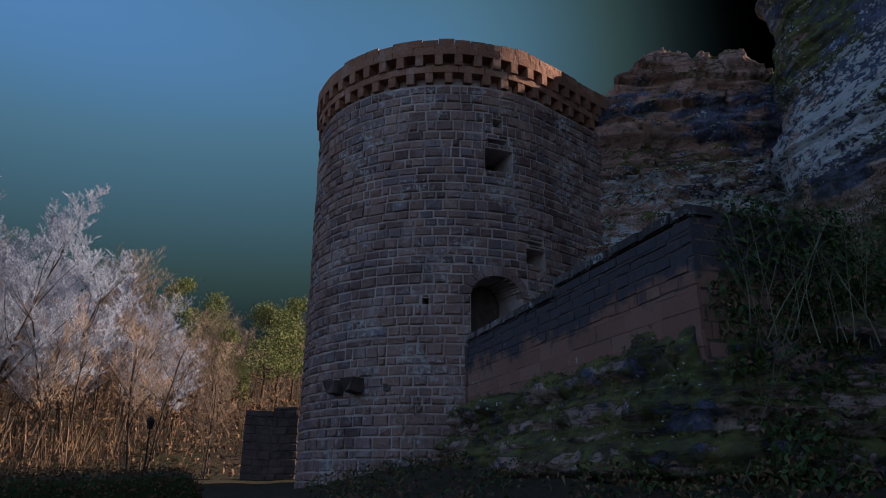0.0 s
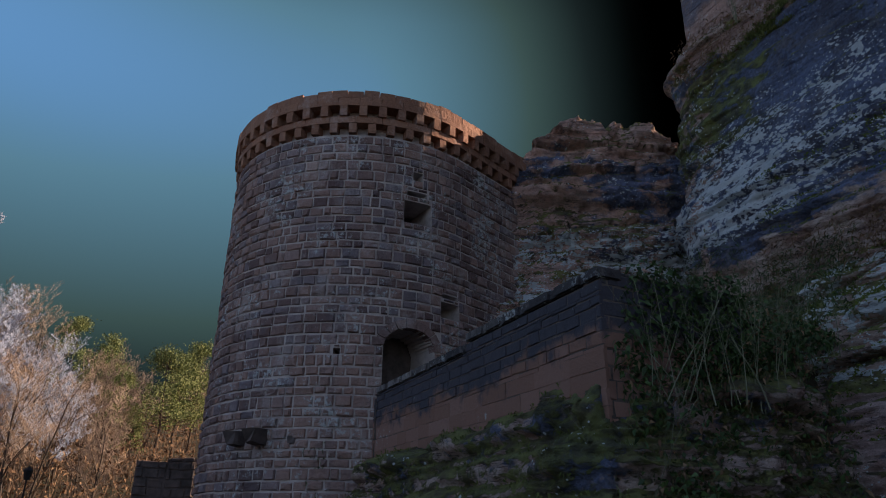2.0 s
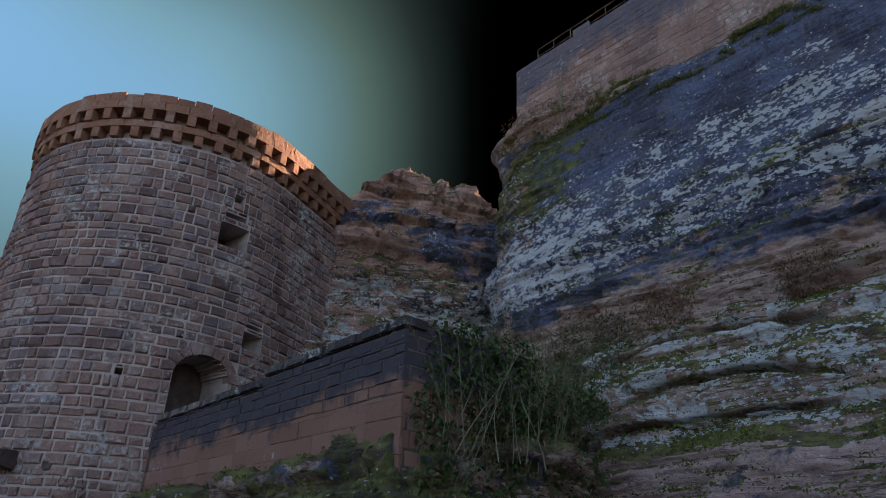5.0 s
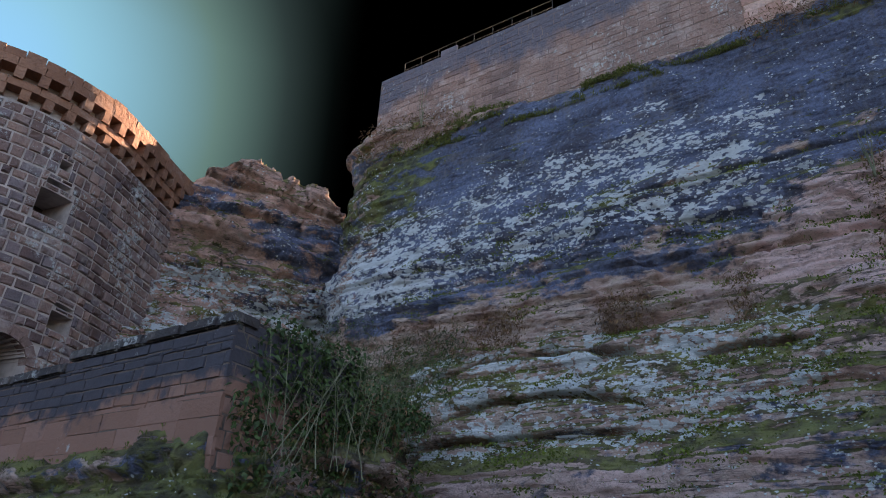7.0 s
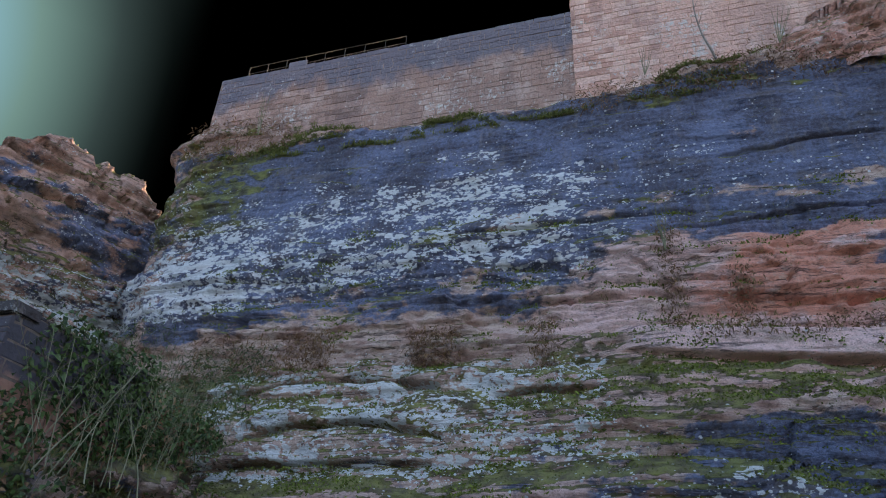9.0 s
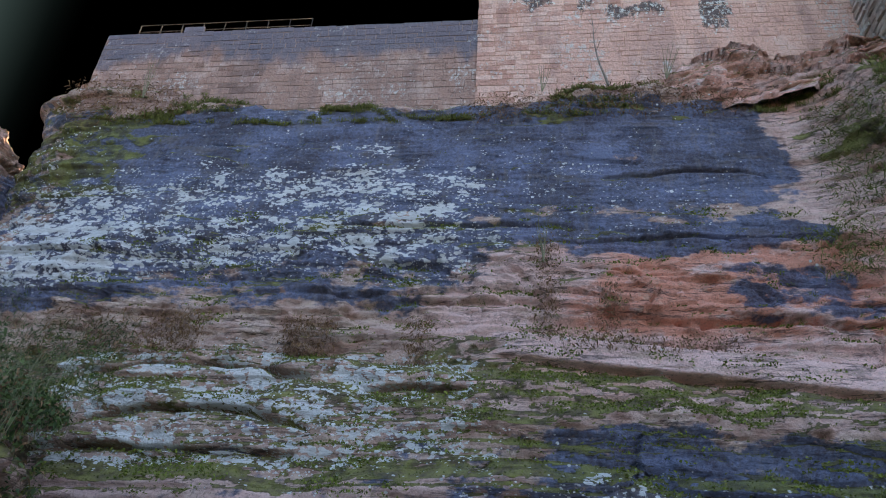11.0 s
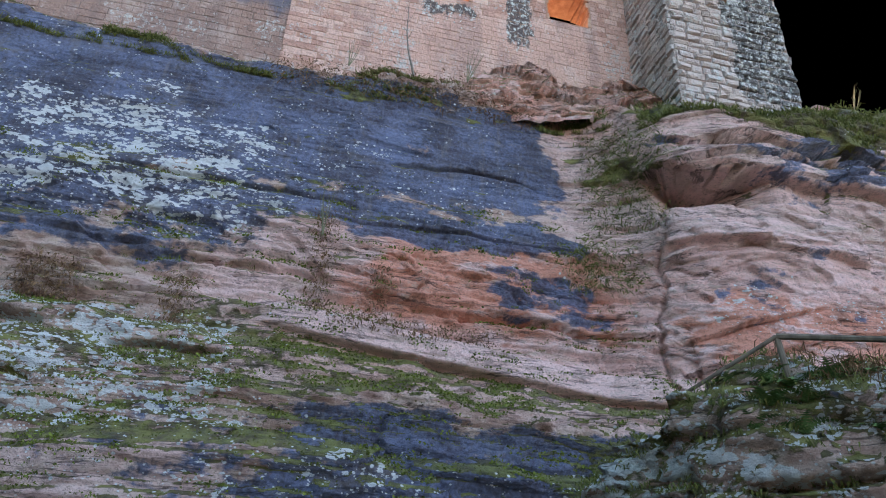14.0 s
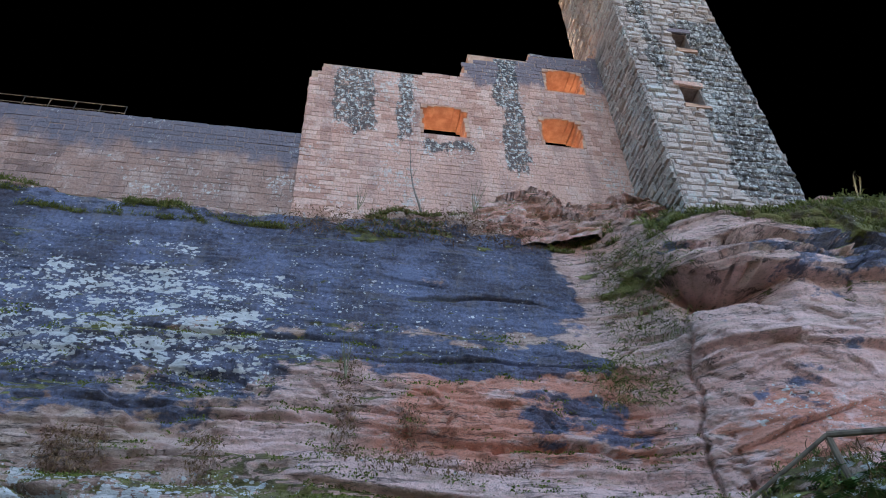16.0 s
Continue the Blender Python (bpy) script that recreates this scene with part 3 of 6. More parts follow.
def cliff_shape(s, z):
    smoothness = 1 - 0.72 * band(z, 12.8, 18.8, 0.6) * band(s, -16, 9, 1.5)
    sw = s + 0.8 * vnoise(s * 0.5, z * 0.8, 0, 17)
    off = strata(sw, z + 0.05 * s * sstep(-2, 4, s) * (1 - sstep(10, 12, s)), 11, thick=(0.16, 0.8), amp=0.08) * smoothness * 0.5
    off = off + (0.34 * fbm(s * 0.30, z * 0.42, 0, 21) + 0.10 * fbm(s * 0.9, z * 1.8, 0, 23) + 0.05 * fbm(s * 3.0, z * 5.0, 0, 25, 4) - 0.05 * np.abs(vnoise(s * 0.8, z * 4.0, 0, 27))) * (0.2 + 0.8 * smoothness)
    off = off + (0.28 * blocky(s, z + 0.07 * s, 301, 0.30, 0.95) + 0.15 * blocky(s, z + 0.07 * s, 311, 0.8, 2.1) + 0.06 * blocky(s, z, 321, 2.2, 4.4)) * (0.12 + 0.88 * smoothness) * (1 - 0.6 * band(s, -13, -0.5, 1.0) * (1 - sstep(8.0, 8.6, z)))
    calm = 1 - 0.15 * band(z, 8.6, 12.6, 0.4) * band(s, -3, 10.2, 0.8)
    calm = calm - 0.8 * sstep(10.4, 11.0, s)
    off = off * calm
    left = 1 - sstep(10.2, 10.9, s)
    off = off + left * np.clip(smoothness - 0.22, 0.06, 1) * (ledges(s, z + 0.05 * s, 401, 0.75, 0.24) + ledges(s, z + 0.03 * s, 411, 0.33, 0.05))
    # the inclined pink slab with the hollow over it
    edge = 8.45 - (s + 0.3) * 0.105
    along = band(s, -0.6, 10.9, 0.5)
    face = along * band(z, edge - 0.05, edge + 0.8, 0.06)
    off = off * (1 - 0.85 * face) - 0.10 * along * np.exp(-((z - edge + 0.08) / 0.05) ** 2)
    off = off + along * (0.36 * band(z, edge, edge + 0.75, 0.04) - 0.06 * band(z, edge + 0.8, edge + 1.3, 0.15))
    # broken red bosses above it
    boss = band(z, edge + 1.3, edge + 3.4, 0.35) * band(s, -4, 10.2, 1.0)
    off = off + boss * (0.08 + 0.26 * blocky(s, z + 0.12 * s, 331, 0.36, 0.85) + 0.24 * slabs(s, z + 0.1 * s, 361, 0.6, 1.3))
    # mossy terraces below
    foot = np.where(s < 0, 8.1, edge - 0.25)
    wob = 0.25 * vnoise(s * 0.35, 3.0, 0, 41) + 0.15 * vnoise(s * 1.2, 5.0, 0, 42)
    off = off + 0.5 * (1 - sstep(foot - 0.35, foot + 0.15, z + wob)) + 0.4 * (1 - sstep(6.6, 7.2, z + 1.6 * wob)) + 0.45 * (1 - sstep(4.8, 5.3, z - wob))
    # long open joints
    for s0, s1, zc, sag, tall, deep in ((-11.6, -5.4, 7.85, 0.42, 0.10, 1.0), (-4.1, -1.4, 7.42, 0.05, 0.065, 0.8), (-11.2, -5.0, 6.35, 0.55, 0.06, 0.6), (-12.2, -5.3, 5.55, 0.12, 0.06, 0.7),
                                        (2.4, 7.4, 15.15, 0.3, 0.06, 0.3), (-7.5, 1.5, 13.1, 0.18, 0.07, 0.3), (0.0, 7.8, 12.45, 0.1, 0.06, 0.25), (4.5, 8.4, 9.6, 0.25, 0.12, 0.5), (-5.0, 1.0, 10.2, 0.2, 0.13, 0.45)):
        m, w = (s0 + s1) / 2, (s1 - s0) / 2
        q = np.clip(1 - ((s - m) / w) ** 2, 0, 1)
        line = zc + sag * (q - 0.5) + 0.10 * vnoise(s * 1.3, zc, 0, 43)
        off = off - deep * np.sqrt(q) * np.exp(-((z - line) / tall) ** 2)
    # the buttress: its cap, the hollow under it and the second overhang
    right = sstep(10.4, 11.0, s)
    w2 = 0.3 * vnoise(s * 0.7, 7.0, 0, 45)
    lip = 15.02 + 0.35 * sstep(12.0, 10.2, s) + 0.25 * w2
    wedge = np.clip((z - 13.75) / (lip - 13.75), 0, 1) * (z < lip)
    off = off - 2.1 * right * wedge ** 0.8 * (1 - sstep(12.6, 14.6, s))
    lip2 = 16.75 + 0.05 * (s - 12) + 0.35 * vnoise(s * 0.5, 2.0, 0, 46)
    off = off - 1.2 * right * np.clip((z - lip2 + 0.75) / 0.75, 0, 1) * (z < lip2) * band(s, 11.6, 19.5, 0.8)
    off = off + right * (0.55 * band(z, lip, lip + 0.75, 0.06) + 0.30 * band(z + 0.3 * w2, 12.35, 13.75, 0.05) * band(s, 10.6, 17, 0.3))
    off = off + right * (0.25 * fbm(s * 0.35, z * 0.5, 0, 51) + 0.42 * slabs(s, z + 0.16 * s, 341, 0.3, 0.7) + 0.24 * slabs(s, z + 0.2 * s, 351, 0.6, 1.6) + 0.06 * slabs(s, z, 371, 1.6, 3.6)
                         + ledges(s, z - 0.10 * s, 421, 0.95, 0.26) + ledges(s, z - 0.12 * s, 431, 0.4, 0.08))
    # upright joint where the buttress meets the face
    joint = 10.35 + 0.05 * (z - 8.0) + 0.30 * vnoise(z * 0.7, 1.0, 0, 53) + 0.10 * vnoise(z * 2.6, 1.0, 0, 54)
    off = off - 0.28 * np.exp(-((s - joint) / 0.06) ** 2) * band(z, 6, 14.2, 0.5)
    # knobbly rock under the hall
    off = off + 0.45 * np.maximum(0, fbm(s * 0.9, z * 1.2, 0, 57)) * band(s, 5, 11, 0.8) * sstep(17.0, 18.5, z)
    return off


def cliff_masks(s0, z0, up):
    big = fbm(s0 * 0.22, z0 * 0.5, 0, 61)
    s = s0 + 1.5 * fbm(s0 * 0.45, z0 * 0.9, 0, 63)
    z = z0 + 0.7 * fbm(s0 * 0.4, z0 * 0.8, 0, 65)
    crust = 0.95 * band(z, 12.0 + 0.02 * s, 18.9, 0.6) * (1 - sstep(7.6, 9.2, s)) * sstep(-17, -13, s)
    crust = crust + 0.7 * band(z, 9.6, 12.6, 0.6) * (1 - sstep(-3.5, -0.5, s)) * sstep(-18, -14, s)
    crust = crust + 0.75 * (1 - sstep(5.9, 6.6, z)) * sstep(-1.5, 1.0, s) * (1 - sstep(9.5, 10.5, s))
    crust = crust + 0.6 * band(z, 9.9, 11.6, 0.3) * band(s, 5.6, 9.2, 0.4) + 0.5 * band(z, 12.0, 13.0, 0.3) * band(s, 1.5, 8, 0.6)
    crust = crust + 0.5 * band(z, 10, 20, 1.0) * (1 - sstep(-15.5, -12.0, s)) + 0.3 * sstep(14.5, 16.5, z) * sstep(10.5, 11.5, s)
    crust = crust + 0.5 * sstep(10.6, 11.4, s) * np.maximum(0, fbm(s0 * 0.6, z0 * 1.3, 0, 77)) * 2 + 0.35 * band(z, 14.9, 16.4, 0.3) * sstep(12.5, 14, s)
    crust = crust + 0.4 * (1 - sstep(4.4, 8.2, z)) * (1 - sstep(-2, 0, s)) + 0.3 * big - 0.45 * band(z, 13.0, 13.7, 0.2) * sstep(-8, -4, s)
    lichen = 0.50 * band(z, 10.8, 15.8, 0.9) * band(s, -18.5, -2.0, 1.2)
    lichen = lichen + 0.9 * band(z, 11.0, 13.8, 0.4) * band(s, -21, -13.2, 0.7) + 0.35 * band(z, 16.1, 17.0, 0.2) * band(s, -6.0, -4.6, 0.3) + 0.4 * band(z, 13.8, 15.0, 0.3) * band(s, -6.2, -1.6, 0.4)
    lichen = lichen + 0.3 * band(z, 12.0, 12.8, 0.25) * band(s, -8, 0, 0.8) + 0.25 * band(z, 15.0, 15.8, 0.2) * band(s, 0.5, 3.2, 0.5)
    lichen = lichen + 0.85 * band(z, 5.3, 8.5, 0.35) * band(s, -12.5, -1.2, 0.8) + 0.32 * (1 - sstep(4.5, 5.5, z)) + 0.2 * (1 - sstep(6.5, 9, s)) * sstep(10, 12, z) + 0.3 * band(z, 16.8, 18.0, 0.3) * band(s, -18.5, -15, 0.8)
    lichen = lichen + 0.35 * big - 0.05 + 0.3 * band(z, 9.6, 11.0, 0.3) * sstep(11, 12, s)
    lichen = np.minimum(lichen, 0.62 + 0.18 * band(z, 11.2, 13.8, 0.3) * band(s, -21, -13.4, 0.7) + 0.14 * fbm(s0 * 0.8, z0 * 1.2, 0, 67))
    lichen = lichen * (1 - 0.85 * band(z, 8.3, 12.2, 0.4) * sstep(-3, 0, s) * (1 - sstep(10, 11.5, s)))
    red = 1.0 * band(z, 9.2, 12.2, 0.6) * band(s, 1.5, 9.5, 1.2) + 1.1 * band(z, 8.6, 10.6, 0.5) * sstep(10.4, 11.2, s) + 0.25 * sstep(-3, 1, s) * band(z, 7, 12.4, 0.5) + 0.55 * band(z, 17.6, 20.2, 0.4) * band(s, 6.5, 11, 0.6)
    pink = 0.9 * band(z, 6.6, 12.4, 0.5) * sstep(-4.5, -1.5, s) + 0.9 * sstep(7.5, 9.0, s) + 0.6 * band(z, 3.6, 5.0, 0.3) * (1 - sstep(-2, 0, s))
    slab = band(s0, -0.5, 10.9, 0.4) * band(z0, 8.45 - (s0 + 0.3) * 0.105 - 0.05, 9.25 - (s0 + 0.3) * 0.105, 0.06)
    pink = pink + 0.9 * slab
    crust, lichen, red = crust * (1 - slab), lichen * (1 - 0.6 * slab), red * (1 - 0.8 * slab)
    ledge = sstep(0.30, 0.62, up)
    moss = 0.95 * ledge * (0.8 + 0.5 * big) * (1 - 0.85 * sstep(-1, 2, s) * band(z, 8.6, 12.4, 0.4)) * (1 - 0.5 * sstep(10.5, 11, s) * (1 - sstep(15, 16, z)))
    moss = moss + (0.25 + 0.8 * fbm(s0 * 0.5, z0 * 1.5, 0, 75)) * band(z, 18.2, 21.5, 0.35) * (1 - sstep(8.0, 10.0, s)) + 0.35 * band(z, 14.2, 20.5, 0.6) * (1 - sstep(-14.5, -12.0, s)) + 0.62 * band(z, 6.7, 8.5, 0.35) * (1 - sstep(3, 8, s)) + 0.3 * band(z, 4.6, 6.9, 0.4) * (1 - sstep(0, 3, s)) + 0.6 * (1 - sstep(6.0, 7.0, z)) * sstep(5, 8, s) + 0.45 * band(z, 15.0, 18.5, 0.5) * (1 - sstep(-15.0, -11.5, s))
    moss = moss + 0.3 * band(z, 12.9, 13.8, 0.25) * band(s, -14, 2, 1.0) + 0.25 * band(z, 11.0, 11.8, 0.3) * (1 - sstep(-8, -4, s)) + 1.0 * sstep(16.9, 17.6, z) * sstep(10.8, 11.4, s) + 0.4 * band(z, 15.0, 18.5, 0.5) * band(s, 9.0, 11.0, 0.4) + 0.25 * (1 - sstep(5.5, 8.0, z))
    moss = moss + 0.5 * np.maximum(0, fbm(s0 * 0.35, z0 * 1.6, 0, 69)) * sstep(11, 13, z0) + 0.35 * band(z, 17.6, 18.6, 0.3) * band(s, -4, 7, 1.0)
    moss = moss + 0.75 * np.maximum(0, vnoise(s0 * 0.8, z0 * 3.2, 0, 79) - 0.15) * band(z0, 8.0, 18.5, 0.5)
    moss = moss - 0.8 * slab
    moss = moss - 0.5 * band(z, 11.3, 13.6, 0.4) * (1 - sstep(-14.5, -13, s)) - 0.2
    return {"crust": crust, "lichen": lichen, "red": red, "pink": pink, "moss": moss}


def upward(P):
    nn = np.cross(np.gradient(P, axis=0), np.gradient(P, axis=1))
    return nn[..., 2] / (np.linalg.norm(nn, axis=2) + 1e-9)


CLIFF_PLAN = [(-22.0, 40), (-21.2, 30), (-20.8, 24), (-20.2, 20.8), (-19.0, 18.4), (-17.2, 17.5), (-14, 17.4), (8.6, 17.4), (10.2, 16.7), (10.9, 16.0), (11.6, 15.6), (13, 15.3), (20, 15.2), (34, 16.5)]


def build_cliff():
    q, nrm = smooth_path(CLIFF_PLAN, 0.065)
    s = q[:, 0]
    top = np.interp(s, [-21.6, -20.9, -20.3, -19.4, -17.2, -12, -8.7, -4, 0, 5, 8, 10.2, 11.0, 13, 18, 21.5, 34], [13.0, 15.0, 19.0, 21.3, 21.3, 20.1, 19.3, 19.0, 19.25, 19.6, 19.9, 19.6, 17.9, 18.0, 18.9, 19.6, 20.0])
    top = top + 0.15 * vnoise(s * 0.9, 0.0, 0, 71)
    t = np.linspace(0, 1, 420)
    S = np.repeat(s[:, None], len(t), 1)
    Z = 1.0 + (top[:, None] - 1.0) * t[None, :]
    off = cliff_shape(S, Z)
    batter = 0.165 * (Z - 10.0) * (1 - 0.7 * sstep(9.5, 11.5, S))
    # rounded upper edge
    off = off - 0.5 * np.clip((Z - top[:, None] + 0.5) / 0.5, 0, 1) ** 2
    # the free end leans back as it rises
    end = np.interp(Z, [8, 10.8, 12.5, 14, 16, 17, 18.5, 20, 21.5], [1.6, 0.9, 0.1, 0.0, 0.2, 0.25, 0.1, -0.3, 0.2]) * (1 - sstep(-18.0, -15.5, S))
    PS = q[:, 0][:, None] + nrm[:, 0][:, None] * off + end
    PD = q[:, 1][:, None] + nrm[:, 1][:, None] * off + batter
    # a ledge running back under the walls
    back = np.linspace(0.06, 1, 16)[None, :]
    ES, ED, EZ = PS[:, -1:], PD[:, -1:], Z[:, -1:]
    TD = np.maximum(ED + 1.0, 20.6)
    rise = np.where(S[:, :1] > 10.4, 2.2, 0.55)
    BS = ES + 0 * back
    BD = ED + (TD - ED) * back
    BZ = EZ + rise * np.sqrt(back) + 0.16 * fbm(BS * 1.5, BD * 1.5, 0, 73)
    PS, PD, Z = np.hstack([PS, BS]), np.hstack([PD, BD]), np.hstack([Z, BZ])
    S = np.repeat(s[:, None], Z.shape[1], 1)
    P = np.stack([NV[0] * PD + AV[0] * PS, NV[1] * PD + AV[1] * PS, Z], 2)
    up = upward(P)
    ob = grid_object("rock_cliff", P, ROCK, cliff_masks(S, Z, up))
    tagged(ob, "layered red sandstone cliff with black crust, white lichen and moss", "cliff", kind="structure")
    return P, up, S


CLIFF_P, CLIFF_UP, CLIFF_S = build_cliff()


def rock_bank(name, label, category, plan, tops, z0, seed, masks, amp=0.2, depth=5.0, batter=0.1, drop=0.6, kind="", rows=200, step=0.085, extra=None):
    """A smaller bedded rock along a line in plan, with a top that runs back."""
    q, nrm = smooth_path(plan, step, 0.5)
    u = np.arange(len(q)) * step
    full = np.concatenate([[0], np.cumsum(np.hypot(*np.diff(np.array(plan, float), axis=0).T))])
    top = np.interp(u, full, tops) + 0.14 * vnoise(u * 1.6, 0.0, 0, seed) + 0.08 * np.round(vnoise(u * 2.3, 5.0, 0, seed + 1) * 2)
    t = np.linspace(0, 1, rows)
    U = np.repeat(u[:, None], rows, 1)
    Z = z0 + (top[:, None] - z0) * t[None, :]
    mid = (z0 + float(np.mean(tops))) / 2
    off = strata(U, Z, seed, thick=(0.2, 0.9), amp=amp) + 0.45 * fbm(U * 0.4, Z * 0.6, 0, seed + 3) + 0.14 * fbm(U * 1.8, Z * 3.0, 0, seed + 5) - batter * (Z - mid)
    off = off + 0.45 * blocky(U, Z, seed + 61, 0.45, 0.8) + 0.2 * blocky(U, Z, seed + 71, 1.4, 2.2)
    off = off + ledges(U, Z + 0.06 * U, seed + 81, 0.8, 0.3 if z0 > 2 else 0.12) + ledges(U, Z, seed + 91, 0.34, 0.10)
    if extra:
        off = off + extra(U, Z)
    off = off - 0.45 * np.clip((Z - top[:, None] + 0.4) / 0.4, 0, 1) ** 2
    PX, PY = q[:, 0][:, None] + nrm[:, 0][:, None] * off, q[:, 1][:, None] + nrm[:, 1][:, None] * off
    back = np.linspace(0.08, 1, 12)[None, :]
    PX = np.hstack([PX, PX[:, -1:] - nrm[:, 0][:, None] * depth * back])
    PY = np.hstack([PY, PY[:, -1:] - nrm[:, 1][:, None] * depth * back])
    Z = np.hstack([Z, Z[:, -1:] - drop * back + 0.2 * fbm(PX[:, -12:], PY[:, -12:], 0, seed + 7)])
    P = np.stack([PX, PY, Z], 2)
    U = np.repeat(u[:, None], Z.shape[1], 1)
    up = upward(P)
    ob = grid_object(name, P, ROCK, masks(U, Z, up, fbm(U * 0.4, Z * 0.6, 0, seed + 9)))
    tagged(ob, label, category, kind=kind)
    return P, up


def outcrop_masks(U, Z, up, big):
    one = 0 * U
    return {"crust": 0.35 * band(Z, 11.5, 17.5, 1.0) + 0.6 * big + 0.12, "lichen": 0.5 * band(Z, 9.0, 14.0, 1.0) + 0.4 * big + 0.15, "red": 0.4 + one, "pink": 0.3 * band(Z, 8.0, 13.0, 1.0) + one,
            "moss": 0.36 - 0.4 * big + 0.6 * sstep(0.3, 0.7, up) - 0.2 * sstep(14, 17, Z)}


rock_bank("rock_outcrop", "bedded sandstone outcrop joining the round tower to the cliff", "rock",
          [(4.4, 34.0), (5.0, 29.5), (6.2, 27.2), (7.4, 26.6), (8.3, 26.5), (8.8, 26.4), (10.4, 26.2), (10.9, 26.1), (11.4, 26.1), (13.2, 25.9), (14.2, 25.8), (18.0, 26.5)],
          [17.6, 17.6, 17.9, 18.5, 19.1, 19.85, 19.95, 19.2, 19.95, 19.75, 18.9, 17.8], 4.0, 29, outcrop_masks, 0.26, 4.0, 0.10, 0.8, "structure",
          extra=lambda U, Z: 0.6 * band(Z, 8.8, 10.4, 0.4) - 0.6 * band(Z, 10.6, 11.5, 0.3) * band(U, 10, 18, 1) + 0.3 * band(Z, 15.4, 16.6, 0.2) - 0.35 * band(Z, 14.2, 15.2, 0.2))


# ---- round tower ----
def build_round_tower():
    rnd = random.Random(5)
    tower = thing("round_tower", "massive round sandstone battery tower with corbelled parapet", "tower", at=(*TOWER, 0))
    R0 = 5.66

    def radius(z):
        return R0 + 0.07 * (1 - min(1, max(0, z / 12)))

    flank = radians(42)

    def spot(a, r, z):
        # past the front the wall runs on straight towards the rock
        a = (a + math.pi) % (2 * math.pi) - math.pi
        run = max(0.0, a - flank) * R0 if a < radians(115) else 0.0
        b = min(a, flank) if a < radians(115) else a
        return (r * math.sin(b) + run * math.cos(flank), -r * math.cos(b) + run * math.sin(flank), z)

    def at(u, v, w):
        # u: metres round the tower, 0 towards the path, to the right
        return spot(u / R0, radius(v) + w, v)

    doors = [(0.82, 2.72, 5.2, 8.28, True), (1.38, 2.5, 12.3, 13.2, False), (3.0, 3.9, 8.9, 9.5, False), (1.7, 2.1, 14.1, 14.45, False), (1.48, 2.3, 13.42, 13.62, False), (3.05, 3.85, 9.66, 9.8, False), (-0.85, -0.62, 7.2, 7.42, False)]

    def open_at(u, v, pad=0.0):
        for u0, u1, v0, v1, arch in doors:
            if u0 - pad < u < u1 + pad and v0 - pad < v < v1 + pad:
                if not arch:
                    return True
                m, h = (u0 + u1) / 2, (u1 - u0) / 2
                spring = v1 - h * 0.75
                if v < spring or ((u - m) / (h + pad)) ** 2 + ((v - spring) / (h * 0.75 + pad)) ** 2 < 1:
                    return True
        return False

    half = math.pi * R0
    ul = sorted(set([round(u, 3) for u in np.linspace(-half, 9.0, 80)] + [round(flank * R0, 3)] + [round(u, 3) for u in np.arange(0.82, 2.72, 0.085)] + [d for q in doors for d in q[:2]]))
    vl = sorted(set([0.0, 2, 4, 10, 12, 14, 15.75] + [round(v, 3) for v in np.arange(5.2, 8.28, 0.1)] + [d for q in doors for d in q[2:4]]))
    V, F = shell(ul, vl, lambda u, v: not open_at(u, v), lambda u, v, w: at(u, v, -1.5 * w))
    mesh_object("wall_core", V, F, MORTAR, tower, "old lime mortar between the blocks")
    blocks = lay_blocks(-half * 0.72, 8.9, 0.3, 15.72, 0.355, 0.47, lambda u, v, a, b, c, d: not any(open_at(x, y, 0.02) for x in (a + 0.1, u, b - 0.1) for y in (c + 0.05, d - 0.05)) or c < 5.5, rnd, 0.045, [(q[0], q[1], q[2], q[3] + (0.02 if not q[4] else -0.62)) for q in doors])
    masonry(tower, blocks, at, TOWER_STONE, lambda a, b, c, d: 2.0 < c < 7.2 and -2.6 < a < 3.4, rnd, 0.06, 0.05)
    # added cylinder behind the openings, coloured dark for the unlit inside
    ring_pts = [(4.1 * math.sin(2 * math.pi * k / 48), -4.1 * math.cos(2 * math.pi * k / 48), z) for z in (0.0, 15.9) for k in range(48)]
    mesh_object("inner_wall", ring_pts, [(k, (k + 1) % 48, 48 + (k + 1) % 48, 48 + k) for k in range(48)], DARK_STONE, tower, "added dark cylinder standing for the tower's unlit inside")
    # arch stones over the doorway
    m, h = (doors[0][0] + doors[0][1]) / 2, (doors[0][1] - doors[0][0]) / 2
    spring = doors[0][3] - h * 0.75
    for k in range(9):
        a0, a1 = math.pi * (k / 9), math.pi * ((k + 1) / 9) - 0.03
        pts = []
        for w in (-0.3, 0.07):
            for rr, aa in ((0.0, a0), (0.0, a1), (0.30, a1), (0.30, a0)):
                pts.append(at(m + (h + rr) * math.cos(aa), spring + (h * 0.75 + rr) * math.sin(aa), w))
        mesh_object("voussoir", pts, [(4, 5, 6, 7), (0, 1, 5, 4), (1, 2, 6, 5), (2, 3, 7, 6), (3, 0, 4, 7)], TOWER_STONE, tower)
    # corbel tables: two rows of short brackets under plain courses
    count = 49

